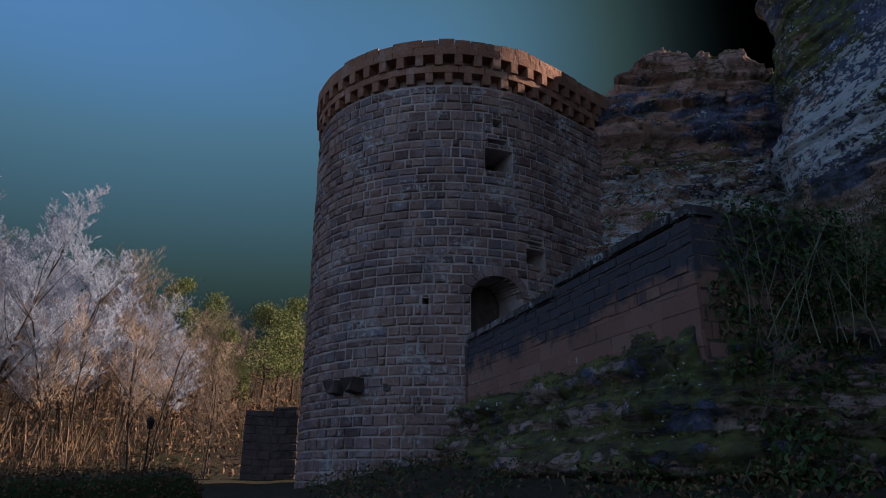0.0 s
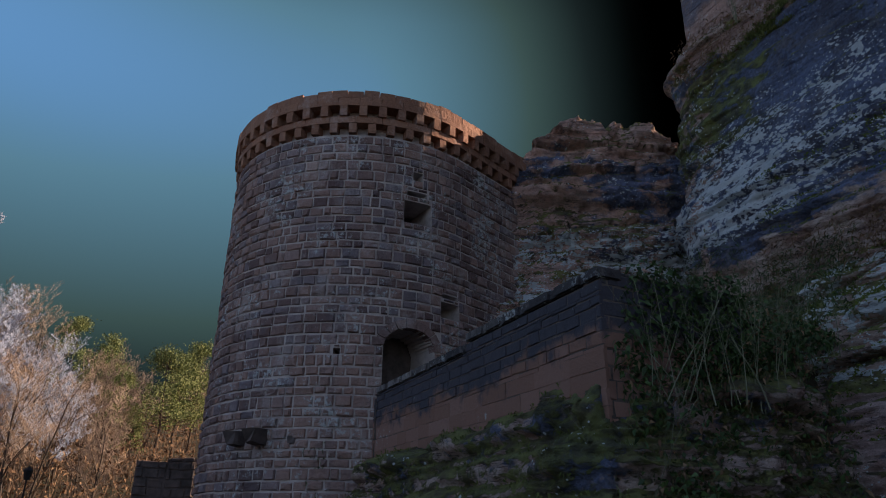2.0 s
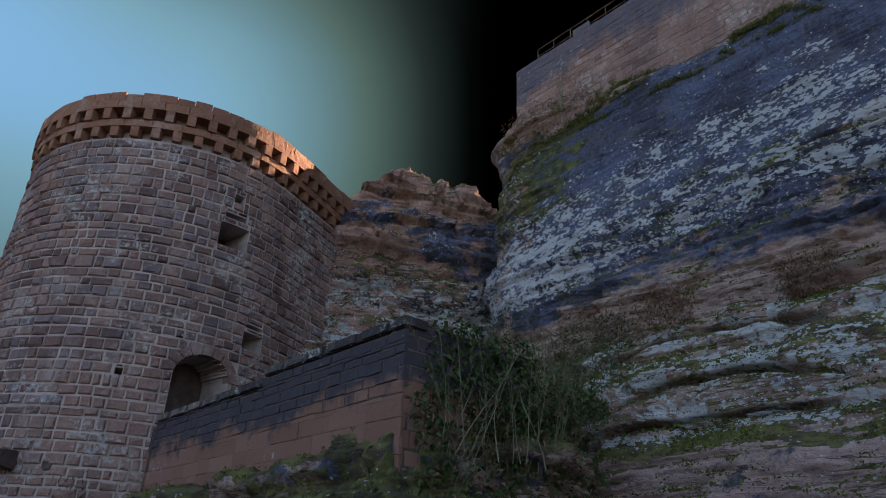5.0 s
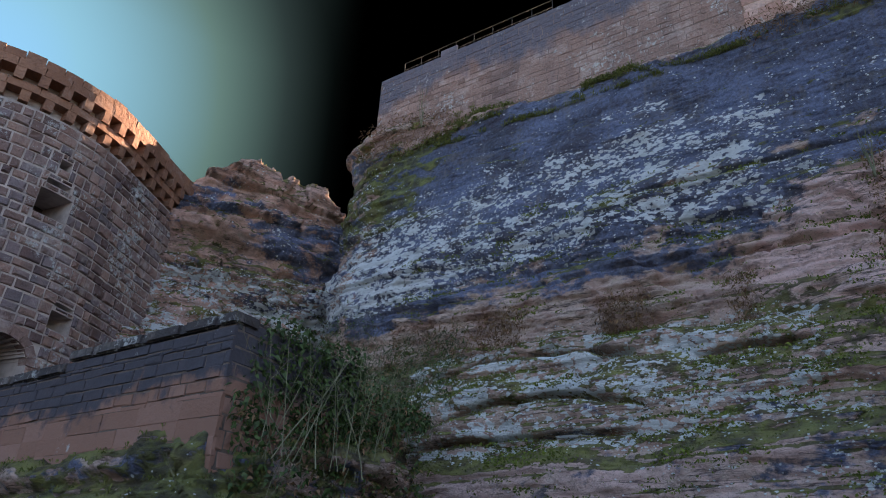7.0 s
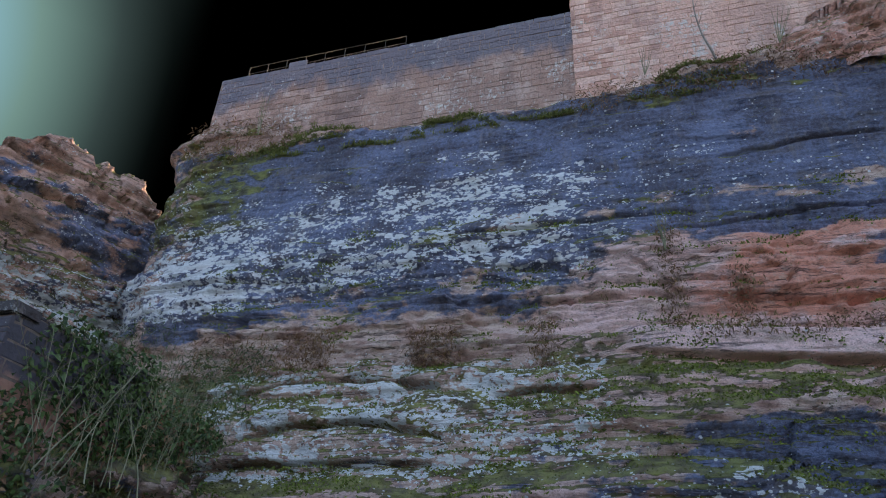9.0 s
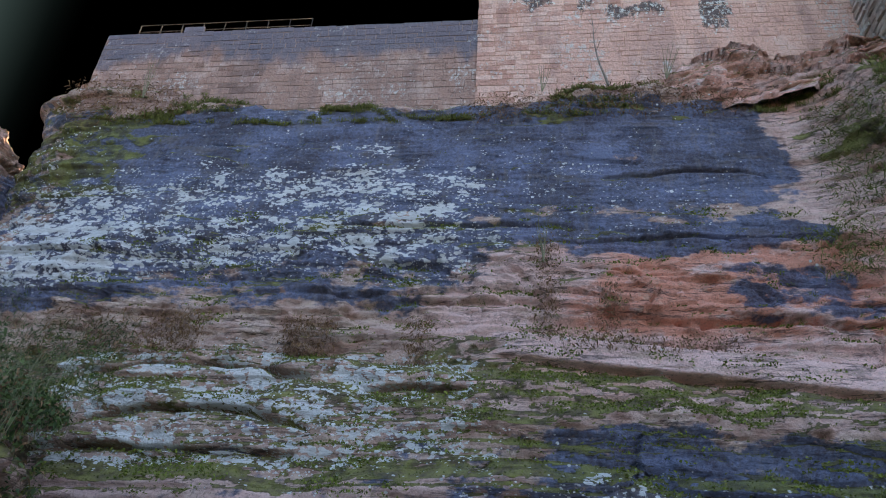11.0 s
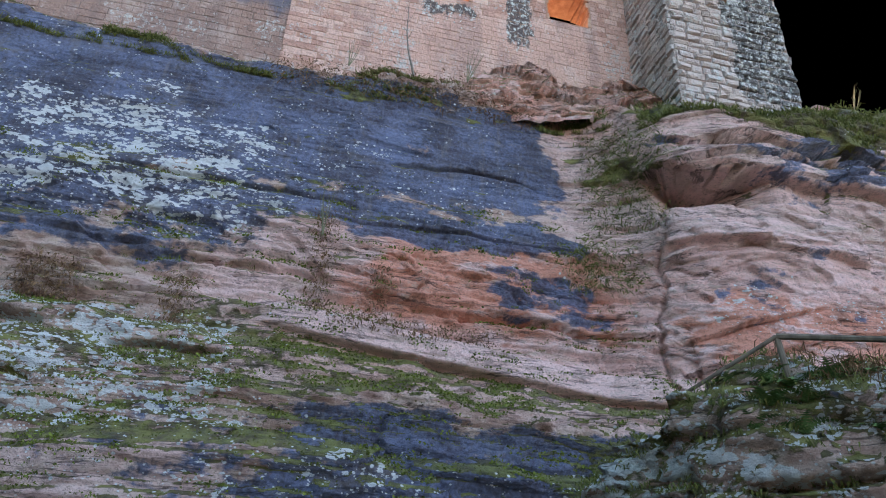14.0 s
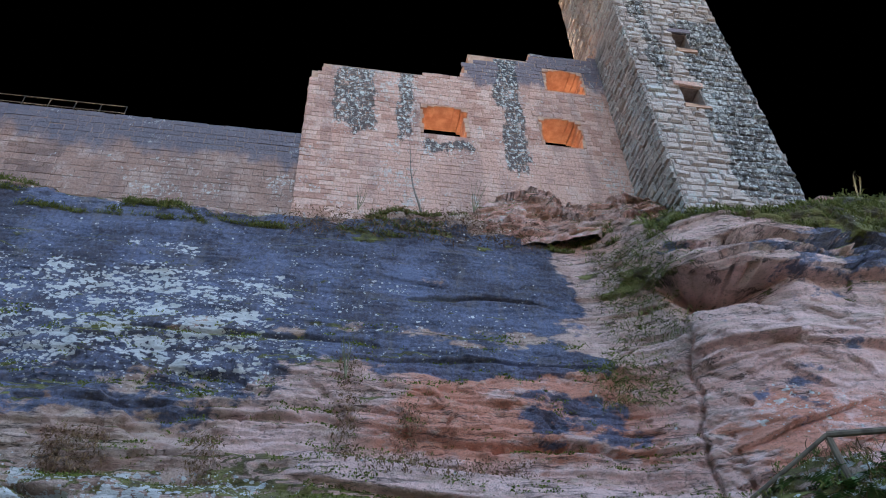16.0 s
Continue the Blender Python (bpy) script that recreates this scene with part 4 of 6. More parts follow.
    def ring(name, r, z0, z1, pieces, inner=1.0, ragged=0.0):
        for k in range(pieces):
            a0, a1 = 2 * math.pi * (k + 0.37) / pieces + 0.0008, 2 * math.pi * (k + 1.37) / pieces - 0.0008
            zt = z1 + rnd.uniform(-ragged, ragged)
            if radians(95) < a0 % (2 * math.pi) < radians(125):
                continue
            pts = []
            for rr in (r - inner, r + rnd.uniform(-0.012, 0.012)):
                for zz, e in ((z0, 0), (zt, 0.012)):
                    for a in (a0 + e / r, (a0 + a1) / 2, a1 - e / r):
                        pts.append(spot(a, rr, zz))
            f = [(6, 7, 10, 9), (7, 8, 11, 10), (3, 9, 10, 4), (4, 10, 11, 5), (0, 1, 7, 6), (1, 2, 8, 7), (0, 6, 9, 3), (2, 5, 11, 8), (0, 3, 4, 1), (1, 4, 5, 2)]
            mesh_object(name, pts, f, CORBEL_STONE, tower)

    def corbels(r, z0, z1, shift, inner):
        for k in range(count):
            a = 2 * math.pi * (k + shift) / count
            w = 0.15
            if radians(92) < a % (2 * math.pi) < radians(125):
                continue
            pts = []
            for rr, zz in ((r - inner, z0), (r - 0.02, z0), (r, z0 + 0.12), (r, z1), (r - inner, z1)):
                for e in (-w, w):
                    aa = a + e / r
                    pts.append(spot(aa, rr, zz))
            f = [(2 * i, 2 * i + 1, 2 * ((i + 1) % 5) + 1, 2 * ((i + 1) % 5)) for i in range(5)] + [(0, 2, 4, 6, 8), (9, 7, 5, 3, 1)]
            mesh_object("corbel", pts, f, CORBEL_STONE, tower)

    corbels(5.80, 15.80, 16.20, 0.0, 0.5)
    ring("string_course", 5.82, 16.20, 16.48, 36)
    corbels(5.93, 16.48, 16.92, 0.5, 0.6)
    ring("parapet_stone", 5.94, 16.92, 17.25, 44)
    ring("coping_stone", 5.93, 17.25, 17.56, 60, 0.8, 0.05)
    bm = bmesh.new()
    bmesh.ops.create_cone(bm, cap_ends=True, segments=64, radius1=5.38, radius2=5.38, depth=1.24)
    bmesh.ops.translate(bm, verts=bm.verts, vec=(0, 0, 16.33))
    part("platform", bm, MORTAR, tower, "mortared gun platform behind the parapet")
    # two stone brackets, and a dark block for the shade of an empty socket
    for u, size in ((-4.0, 0.46), (-3.1, 0.48), (-2.0, 0.30)):
        pts, f = block_mesh(at, u - size / 2, u + size / 2, 4.25, 4.25 + size * 1.05, 0.62 if size > 0.3 else 0.06, 0.05, rnd)
        mesh_object("bracket", pts, f, DARK_STONE, tower, "weathered projecting stone bracket" if size > 0.3 else "dark block painted as the shade in an empty socket")


build_round_tower()


# ---- castle on the rock ----
def wall_at(D):
    return lambda u, v, w: place(u, D - w, v)


def thick(D, depth):
    return lambda u, v, w: place(u, D + depth * w, v)


def build_curtain():
    rnd = random.Random(8)
    ob = thing("curtain_wall", "grey-red ashlar curtain wall along the cliff edge", "castle wall")
    top = lambda s: float(np.interp(s, [-17.3, -14.0, -13.9, -8.4, -8.3, -1.7], [23.35, 23.65, 23.7, 23.62, 23.5, 23.5]))
    V, F = shell([-17.3, -13.9, -8.35, -1.75], [17.5, 23.35], lambda u, v: True, thick(19.02, 1.2))
    mesh_object("wall_core", V, F, WALL_MORTAR, ob)
    blocks = lay_blocks(-17.3, -1.75, 18.2, 23.75, 0.30, 0.55, lambda u, v, a, b, c, d: d < top(u) + 0.05, rnd, 0.016)
    masonry(ob, blocks, wall_at(19.02), CURTAIN_STONE, lambda a, b, c, d: a > -10.5 and c > 18.9, rnd, 0.018, 0.016)
    # end face towards the tower
    side = lambda u, v, w: place(-17.3 - w, 19.02 + u, v)
    masonry(ob, lay_blocks(0, 1.2, 18.2, 23.3, 0.28, 0.6, lambda *q: True, rnd), side, CURTAIN_STONE, lambda *q: False, rnd)


build_curtain()

WINDOWS = [(3.02, 5.1, 24.2, 26.05), (8.3, 10.28, 24.3, 26.08), (8.95, 10.95, 28.2, 29.8)]


def build_palas():
    rnd = random.Random(9)
    ob = thing("palas_wall", "ruined pink sandstone hall wall with three open windows", "castle wall")
    prof_s = [-1.95, -1.7, -1.3, -1.2, 4.9, 5.3, 5.4, 8.4, 8.5, 12.2]
    prof_z = [25.9, 26.9, 28.0, 28.1, 28.4, 29.6, 29.9, 30.4, 31.0, 31.2]
    top = lambda s: float(np.interp(s, prof_s, prof_z))
    inside = lambda u, v, pad=0.0: any(a - pad < u < b + pad and c - pad < v < d + pad + 0.12 * (1 - ((u - (a + b) / 2) / ((b - a) / 2)) ** 2) for a, b, c, d in WINDOWS)
    ul = sorted(set([-1.75, -1.3, -0.5, 1, 2, 5.35, 6.5, 8.42, 11.5, 12.3] + [w for q in WINDOWS for w in q[:2]]))
    vl = sorted(set([17.5, 20, 22, 25.9, 27.0, 27.6, 28.05, 29.6, 30.3, 30.95] + [w for q in WINDOWS for w in q[2:]]))
    V, F = shell(ul, vl, lambda u, v: v < top(u) + 0.1 and not inside(u, v), thick(18.95, 1.35))
    mesh_object("wall_core", V, F, REVEAL, ob, "warm sandstone core and window reveals")
    keep = lambda u, v, a, b, c, d: d < top(u) + 0.12
    blocks = lay_blocks(-1.8, 12.3, 18.2, 31.3, 0.275, 0.52, keep, rnd, 0.014, [(a, b, c, d + 0.02) for a, b, c, d in WINDOWS])
    masonry(ob, blocks, wall_at(18.95), PALAS_STONE, lambda a, b, c, d: a > 1.0 and 19.6 < c < 24, rnd, 0.018, 0.016)
    side = lambda u, v, w: place(-1.78 - w, 18.95 + u, v)
    masonry(ob, lay_blocks(0, 1.6, 22.5, 27.2, 0.28, 0.6, lambda *q: True, rnd), side, PALAS_STONE, lambda *q: False, rnd)
    # rough stones that arch over each opening through the wall, and stepped jambs
    for a, b, c, d in WINDOWS:
        for k in range(7):
            u0, u1 = a + (b - a) * k / 7 + 0.01, a + (b - a) * (k + 1) / 7 - 0.01
            low = d - 0.30 * abs(((u0 + u1) / 2 - (a + b) / 2) / ((b - a) / 2)) ** 2.2
            D0, D1, j = 18.90, 20.25, rnd.uniform(-0.05, 0.05)
            pts = [place(u, D, z) for D, e in ((D0, 0.0), (19.4, j), (D1, 0.18 + j)) for u, z in ((u0, low + e * 0.4), (u1, low + e * 0.4 + rnd.uniform(-0.03, 0.03)), (u1, d + 0.05), (u0, d + 0.05))]
            f = [(0, 1, 2, 3), (11, 10, 9, 8)] + [(r + i, r + 4 + i, r + 4 + (i + 1) % 4, r + (i + 1) % 4) for r in (0, 4) for i in range(4)]
            mesh_object("arch_stone", pts, f, REVEAL, ob)
        for k in range(5):
            z0, z1 = c + (d - 0.3 - c) * k / 5, c + (d - 0.3 - c) * (k + 1) / 5 - 0.02
            for u0, u1 in ((a - 0.02, a + rnd.uniform(0.04, 0.16)), (b - rnd.uniform(0.04, 0.22), b + 0.02)):
                pts = [place(u, D, z) for D in (18.91, rnd.uniform(19.4, 19.9)) for u, z in ((u0, z0), (u1, z0), (u1, z1), (u0, z1))]
                mesh_object("jamb_stone", pts, [(0, 1, 2, 3), (7, 6, 5, 4)] + [(i, i + 4, (i + 1) % 4 + 4, (i + 1) % 4) for i in range(4)], REVEAL, ob)
        for k in range(5):
            u0, u1 = a - 0.25 + (b - a + 0.5) * k / 5, a - 0.25 + (b - a + 0.5) * (k + 1) / 5 - 0.02
            pts, f = block_mesh(wall_at(18.95), u0, u1, d + 0.06, d + 0.36, 0.06, 0.03, rnd)
            mesh_object("lintel_stone", pts, f, PALAS_STONE, ob)


build_palas()


def build_keep():
    rnd = random.Random(10)
    ob = thing("square_keep", "tall square keep of rough pale bossed stone", "tower")
    s0, s1, D0, D1, z0, z1 = 11.95, 17.0, 16.04, 21.0, 17.2, 40.0
    wins = [(13.6, 14.5, 24.3, 25.5), (14.3, 15.0, 28.3, 29.6)]
    hit = lambda u, v, pad=0.0: any(a - pad < u < b + pad and c - pad < v < d + pad for a, b, c, d in wins)
    ul = sorted([s0 + 0.03, s1 - 0.03] + [w for q in wins for w in q[:2]])
    vl = sorted([z0, z1] + [w for q in wins for w in q[2:]])
    V, F = shell(ul, vl, lambda u, v: not hit(u, v), thick(D0 + 0.03, 1.3))
    mesh_object("front_core", V, F, PALE_MORTAR, ob)
    V, F = shell([D0 + 1.33, D1], [z0, z1], lambda u, v: True, lambda u, v, w: place(s0 + 0.03 + w, u, v))
    mesh_object("side_core", V, F, PALE_MORTAR, ob)
    V, F = shell([D0 + 1.33, D1], [z0, z1], lambda u, v: True, lambda u, v, w: place(s1 - 0.03 - w, u, v))
    mesh_object("side_core", V, F, PALE_MORTAR, ob)
    V, F = shell([s0 + 1.1, s1 - 1.1], [z0, z1], lambda u, v: True, lambda u, v, w: place(u, D1 - w, v))
    mesh_object("back_core", V, F, PALE_MORTAR, ob)
    blocks = lay_blocks(s0, s1, 17.5, z1, 0.33, 0.6, lambda *q: True, rnd, 0.03, wins)
    masonry(ob, blocks, wall_at(D0 + 0.03), KEEP_STONE, lambda a, b, c, d: 17.8 < c < 27, rnd, 0.10, 0.07)
    side = lambda u, v, w: place(s0 + 0.03 - w, u, v)
    masonry(ob, lay_blocks(D0, D1, 17.5, z1, 0.33, 0.62, lambda *q: True, rnd), side, KEEP_STONE, lambda *q: False, rnd, 0.07, 0.05)
    for a, b, c, d in wins:
        pts, f = block_mesh(wall_at(D0), a - 0.25, b + 0.2, d + 0.02, d + 0.32, 0.1, 0.03, rnd)
        mesh_object("lintel_stone", pts, f, PALAS_STONE, ob)
        pts, f = block_mesh(wall_at(D0), a - 0.15, b + 0.15, c - 0.25, c - 0.02, 0.12, 0.03, rnd)
        mesh_object("sill_stone", pts, f, REVEAL, ob)


build_keep()


# ---- terrace in front of the doorway ----
RAMP_D, RAMP_S0, RAMP_STEP, RAMP_S1 = 7.77, -21.9, -15.4, -9.94


def build_terrace():
    rnd = random.Random(12)
    ob = thing("terrace_wall", "terrace retaining wall of dark-crusted red sandstone with coping", "retaining wall")
    top = lambda s: 6.1 if s < RAMP_STEP else 6.34
    base = 3.0
    V, F = shell([RAMP_S0, RAMP_STEP, RAMP_S1 - 0.02], [base, 5.85, 6.08], lambda u, v: v < 5.9 or u > RAMP_STEP, thick(RAMP_D + 0.03, 0.5))
    mesh_object("wall_core", V, F, DARK_MORTAR, ob)
    at = wall_at(RAMP_D + 0.03)
    low = lay_blocks(RAMP_S0, RAMP_S1, base, 4.85, 0.36, 0.9, lambda *q: True, rnd, 0.004)
    masonry(ob, low, at, RAMP_STONE, lambda *q: True, rnd, 0.012, 0.006, "lower_stone", "lower_masonry")
    up = lay_blocks(RAMP_S0, RAMP_S1, 4.85, 5.86, 0.225, 0.5, lambda *q: True, rnd, 0.016) + lay_blocks(RAMP_STEP, RAMP_S1, 5.86, 6.09, 0.23, 0.5, lambda *q: True, rnd, 0.016)
    masonry(ob, up, at, RAMP_STONE, lambda *q: True, rnd, 0.025, 0.02)
    s = RAMP_S0
    while s < RAMP_S1:
        w = rnd.uniform(0.8, 1.25)
        e = min(s + w, RAMP_S1 + 0.06)
        if s < RAMP_STEP < e:
            e = RAMP_STEP
        z = top((s + e) / 2)
        bm = bmesh.new()
        bmesh.ops.create_cube(bm, size=1.0)
        bmesh.ops.bevel(bm, geom=bm.edges[:], offset=0.10, segments=2, affect="EDGES")
        me = part("coping_stone", bm, RAMP_DARK, ob)
        m = Matrix(((AV[0], NV[0], 0, 0), (AV[1], NV[1], 0, 0), (0, 0, 1, 0), (0, 0, 0, 1)))
        me.matrix_basis = Matrix.Translation(place((s + e) / 2, RAMP_D + 0.25, z - 0.11)) @ m @ Matrix.Diagonal((e - s - 0.012, 0.60, 0.22, 1))
        s = e
    # plain pier that ends the wall towards the tower
    V, F = shell([RAMP_S0 - 0.58, RAMP_S0 - 0.01], [2.4, 5.7], lambda u, v: True, thick(RAMP_D - 0.02, 0.6))
    mesh_object("pier_core", V, F, DARK_MORTAR, ob)
    masonry(ob, lay_blocks(RAMP_S0 - 0.6, RAMP_S0, 2.4, 5.75, 0.34, 0.6, lambda *q: True, rnd), wall_at(RAMP_D - 0.02), RAMP_STONE, lambda *q: True, rnd, 0.02, 0.02, "pier_stone")
    # return wall towards the rock
    V, F = shell([RAMP_D + 0.06, RAMP_D + 3.6], [base, 6.3], lambda u, v: True, lambda u, v, w: place(RAMP_S1 - 0.03 - 0.5 * w, u, v))
    mesh_object("wall_core", V, F, DARK_MORTAR, ob)
    side = lambda u, v, w: place(RAMP_S1 - 0.03 + w, u, v)
    masonry(ob, lay_blocks(RAMP_D + 0.05, RAMP_D + 3.6, base, 6.3, 0.3, 0.6, lambda *q: True, rnd), side, RAMP_STONE, lambda *q: True, rnd, 0.02, 0.015)
    # trodden earth on top
    S, D = np.meshgrid(np.linspace(-26, RAMP_S1 - 0.4, 60), np.linspace(RAMP_D + 0.4, 12.3, 40), indexing="ij")
    Z = 5.55 + 0.15 * fbm(S, D, 0, 14) + 0.10 * np.clip(D - 9, 0, 9)
    fl = grid_object("terrace_floor", np.stack([NV[0] * D + AV[0] * S, NV[1] * D + AV[1] * S, Z], 2), GROUND, {"road": 0 * S})
    tagged(fl, "grassy earth floor of the terrace", "terrace", kind="structure")


RAMP_DARK = stone_material("black_crusted_coping", [(0.0, (0.06, 0.055, 0.06)), (0.5, (0.10, 0.09, 0.09)), (1.0, (0.15, 0.13, 0.12))], lichen=0.5, per_object=True)
build_terrace()


# ---- bank below the terrace, and the rock beside the stepped path ----
def bank_masks(U, Z, up, big):
    one = 0 * U
    return {"crust": 0.42 + 0.4 * big, "lichen": 0.0 + 0.3 * big, "red": one, "pink": one - 0.1, "moss": 0.56 + 0.4 * big + 0.5 * sstep(0.3, 0.7, up)}


def mound_masks(U, Z, up, big):
    one = 0 * U
    return {"crust": 0.25 + 0.4 * big, "lichen": 0.62 + 0.6 * big, "red": one, "pink": one, "moss": 0.42 + 0.5 * big + 0.7 * sstep(0.2, 0.5, up) + 0.3 * sstep(4.0, 5.4, Z)}


xy = lambda *pts: [place(s, D, 0)[:2] for s, D in pts]
BANK_P, BANK_UP = rock_bank("bank_rock", "dark mossy sandstone bank under the terrace wall", "rock", xy((-24.5, 8.6), (-22.8, 7.2), (-19, 6.9), (-14, 6.85), (-10.0, 6.9), (-9.2, 7.9), (-9.1, 10.0), (-9.2, 12.0), (-10.8, 14.6), (-11.8, 18.0)),
                            [2.6, 3.4, 3.75, 3.95, 4.2, 4.2, 4.3, 4.7, 5.6, 6.4], 0.0, 47, bank_masks, 0.2, 1.2, 0.26, 0.0, "structure", rows=70)
MOUND_P, MOUND_UP = rock_bank("rock_mound", "mossy rock mound with ferns beside the stepped path", "rock", [(15.5, -1.5), (12.7, -2.4), (11.5, -2.95), (11.1, -3.7), (10.8, -4.5), (10.3, -5.8), (9.6, -8.5), (9.0, -12.0), (8.0, -16.0)],
                              [4.2, 4.8, 5.2, 5.8, 6.1, 5.75, 5.35, 5.2, 5.1], 0.5, 67, mound_masks, 0.2, 4.0, 0.10, 0.3, "structure", rows=110)


# ---- plants ----
def tri_cloud(name, pts, dirs, length, width, material, label, category, rnd, droop=0.3):
    """Many small pointed leaves or blades as one mesh."""
    n = len(pts)
    pts, dirs = np.asarray(pts, float), np.asarray(dirs, float)
    dirs = dirs / (np.linalg.norm(dirs, axis=1)[:, None] + 1e-9)
    side = np.cross(dirs, rnd.normal(size=(n, 3)))
    side /= np.linalg.norm(side, axis=1)[:, None] + 1e-9
    ln = length * rnd.uniform(0.5, 1.4, n)[:, None]
    wd = width * rnd.uniform(0.6, 1.3, n)[:, None]
    mid = pts + dirs * ln * 0.5
    tip = pts + dirs * ln - np.array([0, 0, 1.0]) * ln * droop
    V = np.stack([pts, mid + side * wd, tip, mid - side * wd], 1).reshape(-1, 3)
    F = np.arange(n * 4).reshape(-1, 4)
    return tagged(mesh_object(name, V, F, material), label, category, kind="stuff")


def pick(P, up, rnd, n, where, spread=0.05):
    flat, u = P.reshape(-1, 3), up.reshape(-1)
    idx = np.nonzero(where(flat, u))[0]
    if len(idx) == 0:
        idx = np.arange(len(flat))
    q = flat[rnd.choice(idx, n)]
    return q + rnd.normal(scale=spread, size=q.shape) * np.array([1, 1, 0.3])


def tufts(centres, rnd, blades, spread=0.06, lean=0.5):
    base = np.repeat(centres, blades, 0) + rnd.normal(scale=spread, size=(len(centres) * blades, 3)) * np.array([1, 1, 0.15])
    d = rnd.normal(scale=lean, size=base.shape)
    d[:, 2] = np.abs(d[:, 2]) + 0.8
    return base, d


def sd(p):
    return p[:, 0] * AV[0] + p[:, 1] * AV[1], p[:, 0] * NV[0] + p[:, 1] * NV[1]


def build_cliff_plants():
    r = np.random.default_rng(4)
    # grass and moss on the ledges
    b, d = tufts(pick(CLIFF_P, CLIFF_UP, r, 900, lambda p, u: (u > 0.5) & (p[:, 2] > 5.5) & (p[:, 2] < 17.5) & (sd(p)[0] < 10.3)), r, 9)
    tri_cloud("ledge_grass", b, d, 0.17, 0.012, GRASS, "sparse winter grass on the rock ledges", "grass", r, 0.5)
    b, d = tufts(pick(CLIFF_P, CLIFF_UP, r, 2400, lambda p, u: (vnoise(sd(p)[0] * 0.45, p[:, 2] * 0.8, 0, 99) > 0.0) & (u > 0.30) & (p[:, 2] > 17.9) & (sd(p)[0] < 10.3) & (sd(p)[0] > -18) & (sd(p)[1] < 19.0)), r, 9)
    tri_cloud("edge_grass", b, d, 0.30, 0.015, GRASS, "pale and green grass along the cliff edge under the walls", "grass", r, 0.6)
    b, d = tufts(pick(CLIFF_P, CLIFF_UP, r, 2800, lambda p, u: (u > 0.25) & (p[:, 2] > 17.2) & (sd(p)[0] > 10.6) & (sd(p)[1] < 19)), r, 9)
    tri_cloud("buttress_grass", b, d, 0.42, 0.018, GRASS, "thick grass on top of the rock buttress", "grass", r, 0.7)
    c = pick(CLIFF_P, CLIFF_UP, r, 5200, lambda p, u: (u > 0.3) & (p[:, 2] > 4.0) & (p[:, 2] < 8.6) & (sd(p)[0] < 10.3) & (sd(p)[0] > -13), 0.03)
    d = r.normal(size=c.shape) * 0.6 - NV * 0.5 + np.array([0, 0, 0.9])
    tri_cloud("ledge_moss_tufts", c, d, 0.07, 0.02, GRASS, "soft moss and small herbs on the lower ledges", "moss", r, 0.2)
    # bright moss in cushions along the ledges
    c = pick(CLIFF_P, CLIFF_UP, r, 60000, lambda p, u: (u > 0.10) & (p[:, 2] > 3.5) & (p[:, 2] < 13.8) & (sd(p)[0] < 10.3) & (sd(p)[0] > -14), 0.03)
    cs = sd(c)[0]
    keep = (fbm(cs * 0.9, c[:, 2] * 2.0, 0, 83) > np.where(c[:, 2] < 8.7 - 0.05 * np.clip(cs, 0, 20), 0.02, 0.22))
    c = c[keep]
    d = r.normal(size=c.shape) * 0.6 - NV * 0.6 + np.array([0, 0, 0.7])
    tri_cloud("moss_cushions", c, d, 0.075, 0.03, MOSS, "bright green moss cushions on the rock ledges", "moss", r, 0.2)
    # brown creepers hanging down the red face
    for a0, a1, z0, z1, n in ((0.3, 0.9, 8.9, 12.6, 700), (2.0, 2.5, 8.9, 10.8, 320), (-6.6, -5.2, 8.5, 9.6, 900), (-3.2, -2.5, 8.2, 9.8, 500), (-10.5, -8.8, 8.6, 9.8, 600), (1.0, 5.5, 8.6, 9.3, 900)):
        c = pick(CLIFF_P, CLIFF_UP, r, n, lambda p, u: (sd(p)[0] > a0) & (sd(p)[0] < a1) & (p[:, 2] > z0) & (p[:, 2] < z1), 0.12) - NV * 0.08
        d = r.normal(size=c.shape) - NV * 0.6 - np.array([0, 0, 0.4])
        tri_cloud("brown_creeper", c, d, 0.11, 0.022, DRY, "dry brown creeper clinging to the rock", "creeper", r, 0.5)
    # scrub in the corner beside the buttress, and on the rounded end of the cliff
    for a0, a1, z0, z1, n, mat, lab in ((9.0, 10.9, 13.2, 17.6, 2600, GRASS, "grey-green scrub in the rock corner"), (8.0, 10.0, 11.0, 12.6, 1200, GRASS, "green scrub on a rock shelf"), (-17.5, -13.0, 18.6, 20.6, 1800, DRY, "brown scrub below the wall's end"),
                                        (-19.5, -14.5, 8.0, 11.0, 2600, IVY, "ivy climbing the foot of the cliff"), (-14.8, -10.8, 6.6, 9.4, 2600, IVY, "ivy and bramble at the foot of the cliff"),
                                        (-14.0, -9.0, 8.2, 9.8, 1300, DRY, "brown withered scrub on a rock ledge"), (-2.0, 7.5, 17.9, 19.4, 2600, DRY, "dry yellow grass under the hall wall")):
        c = pick(CLIFF_P, CLIFF_UP, r, n, lambda p, u: (sd(p)[0] > a0) & (sd(p)[0] < a1) & (p[:, 2] > z0) & (p[:, 2] < z1), 0.22) - NV * 0.15
        d = r.normal(size=c.shape) - NV * 0.4
        tri_cloud("rock_scrub", c, d, 0.20, 0.016, mat, lab, "scrub", r, 0.4)


build_cliff_plants()


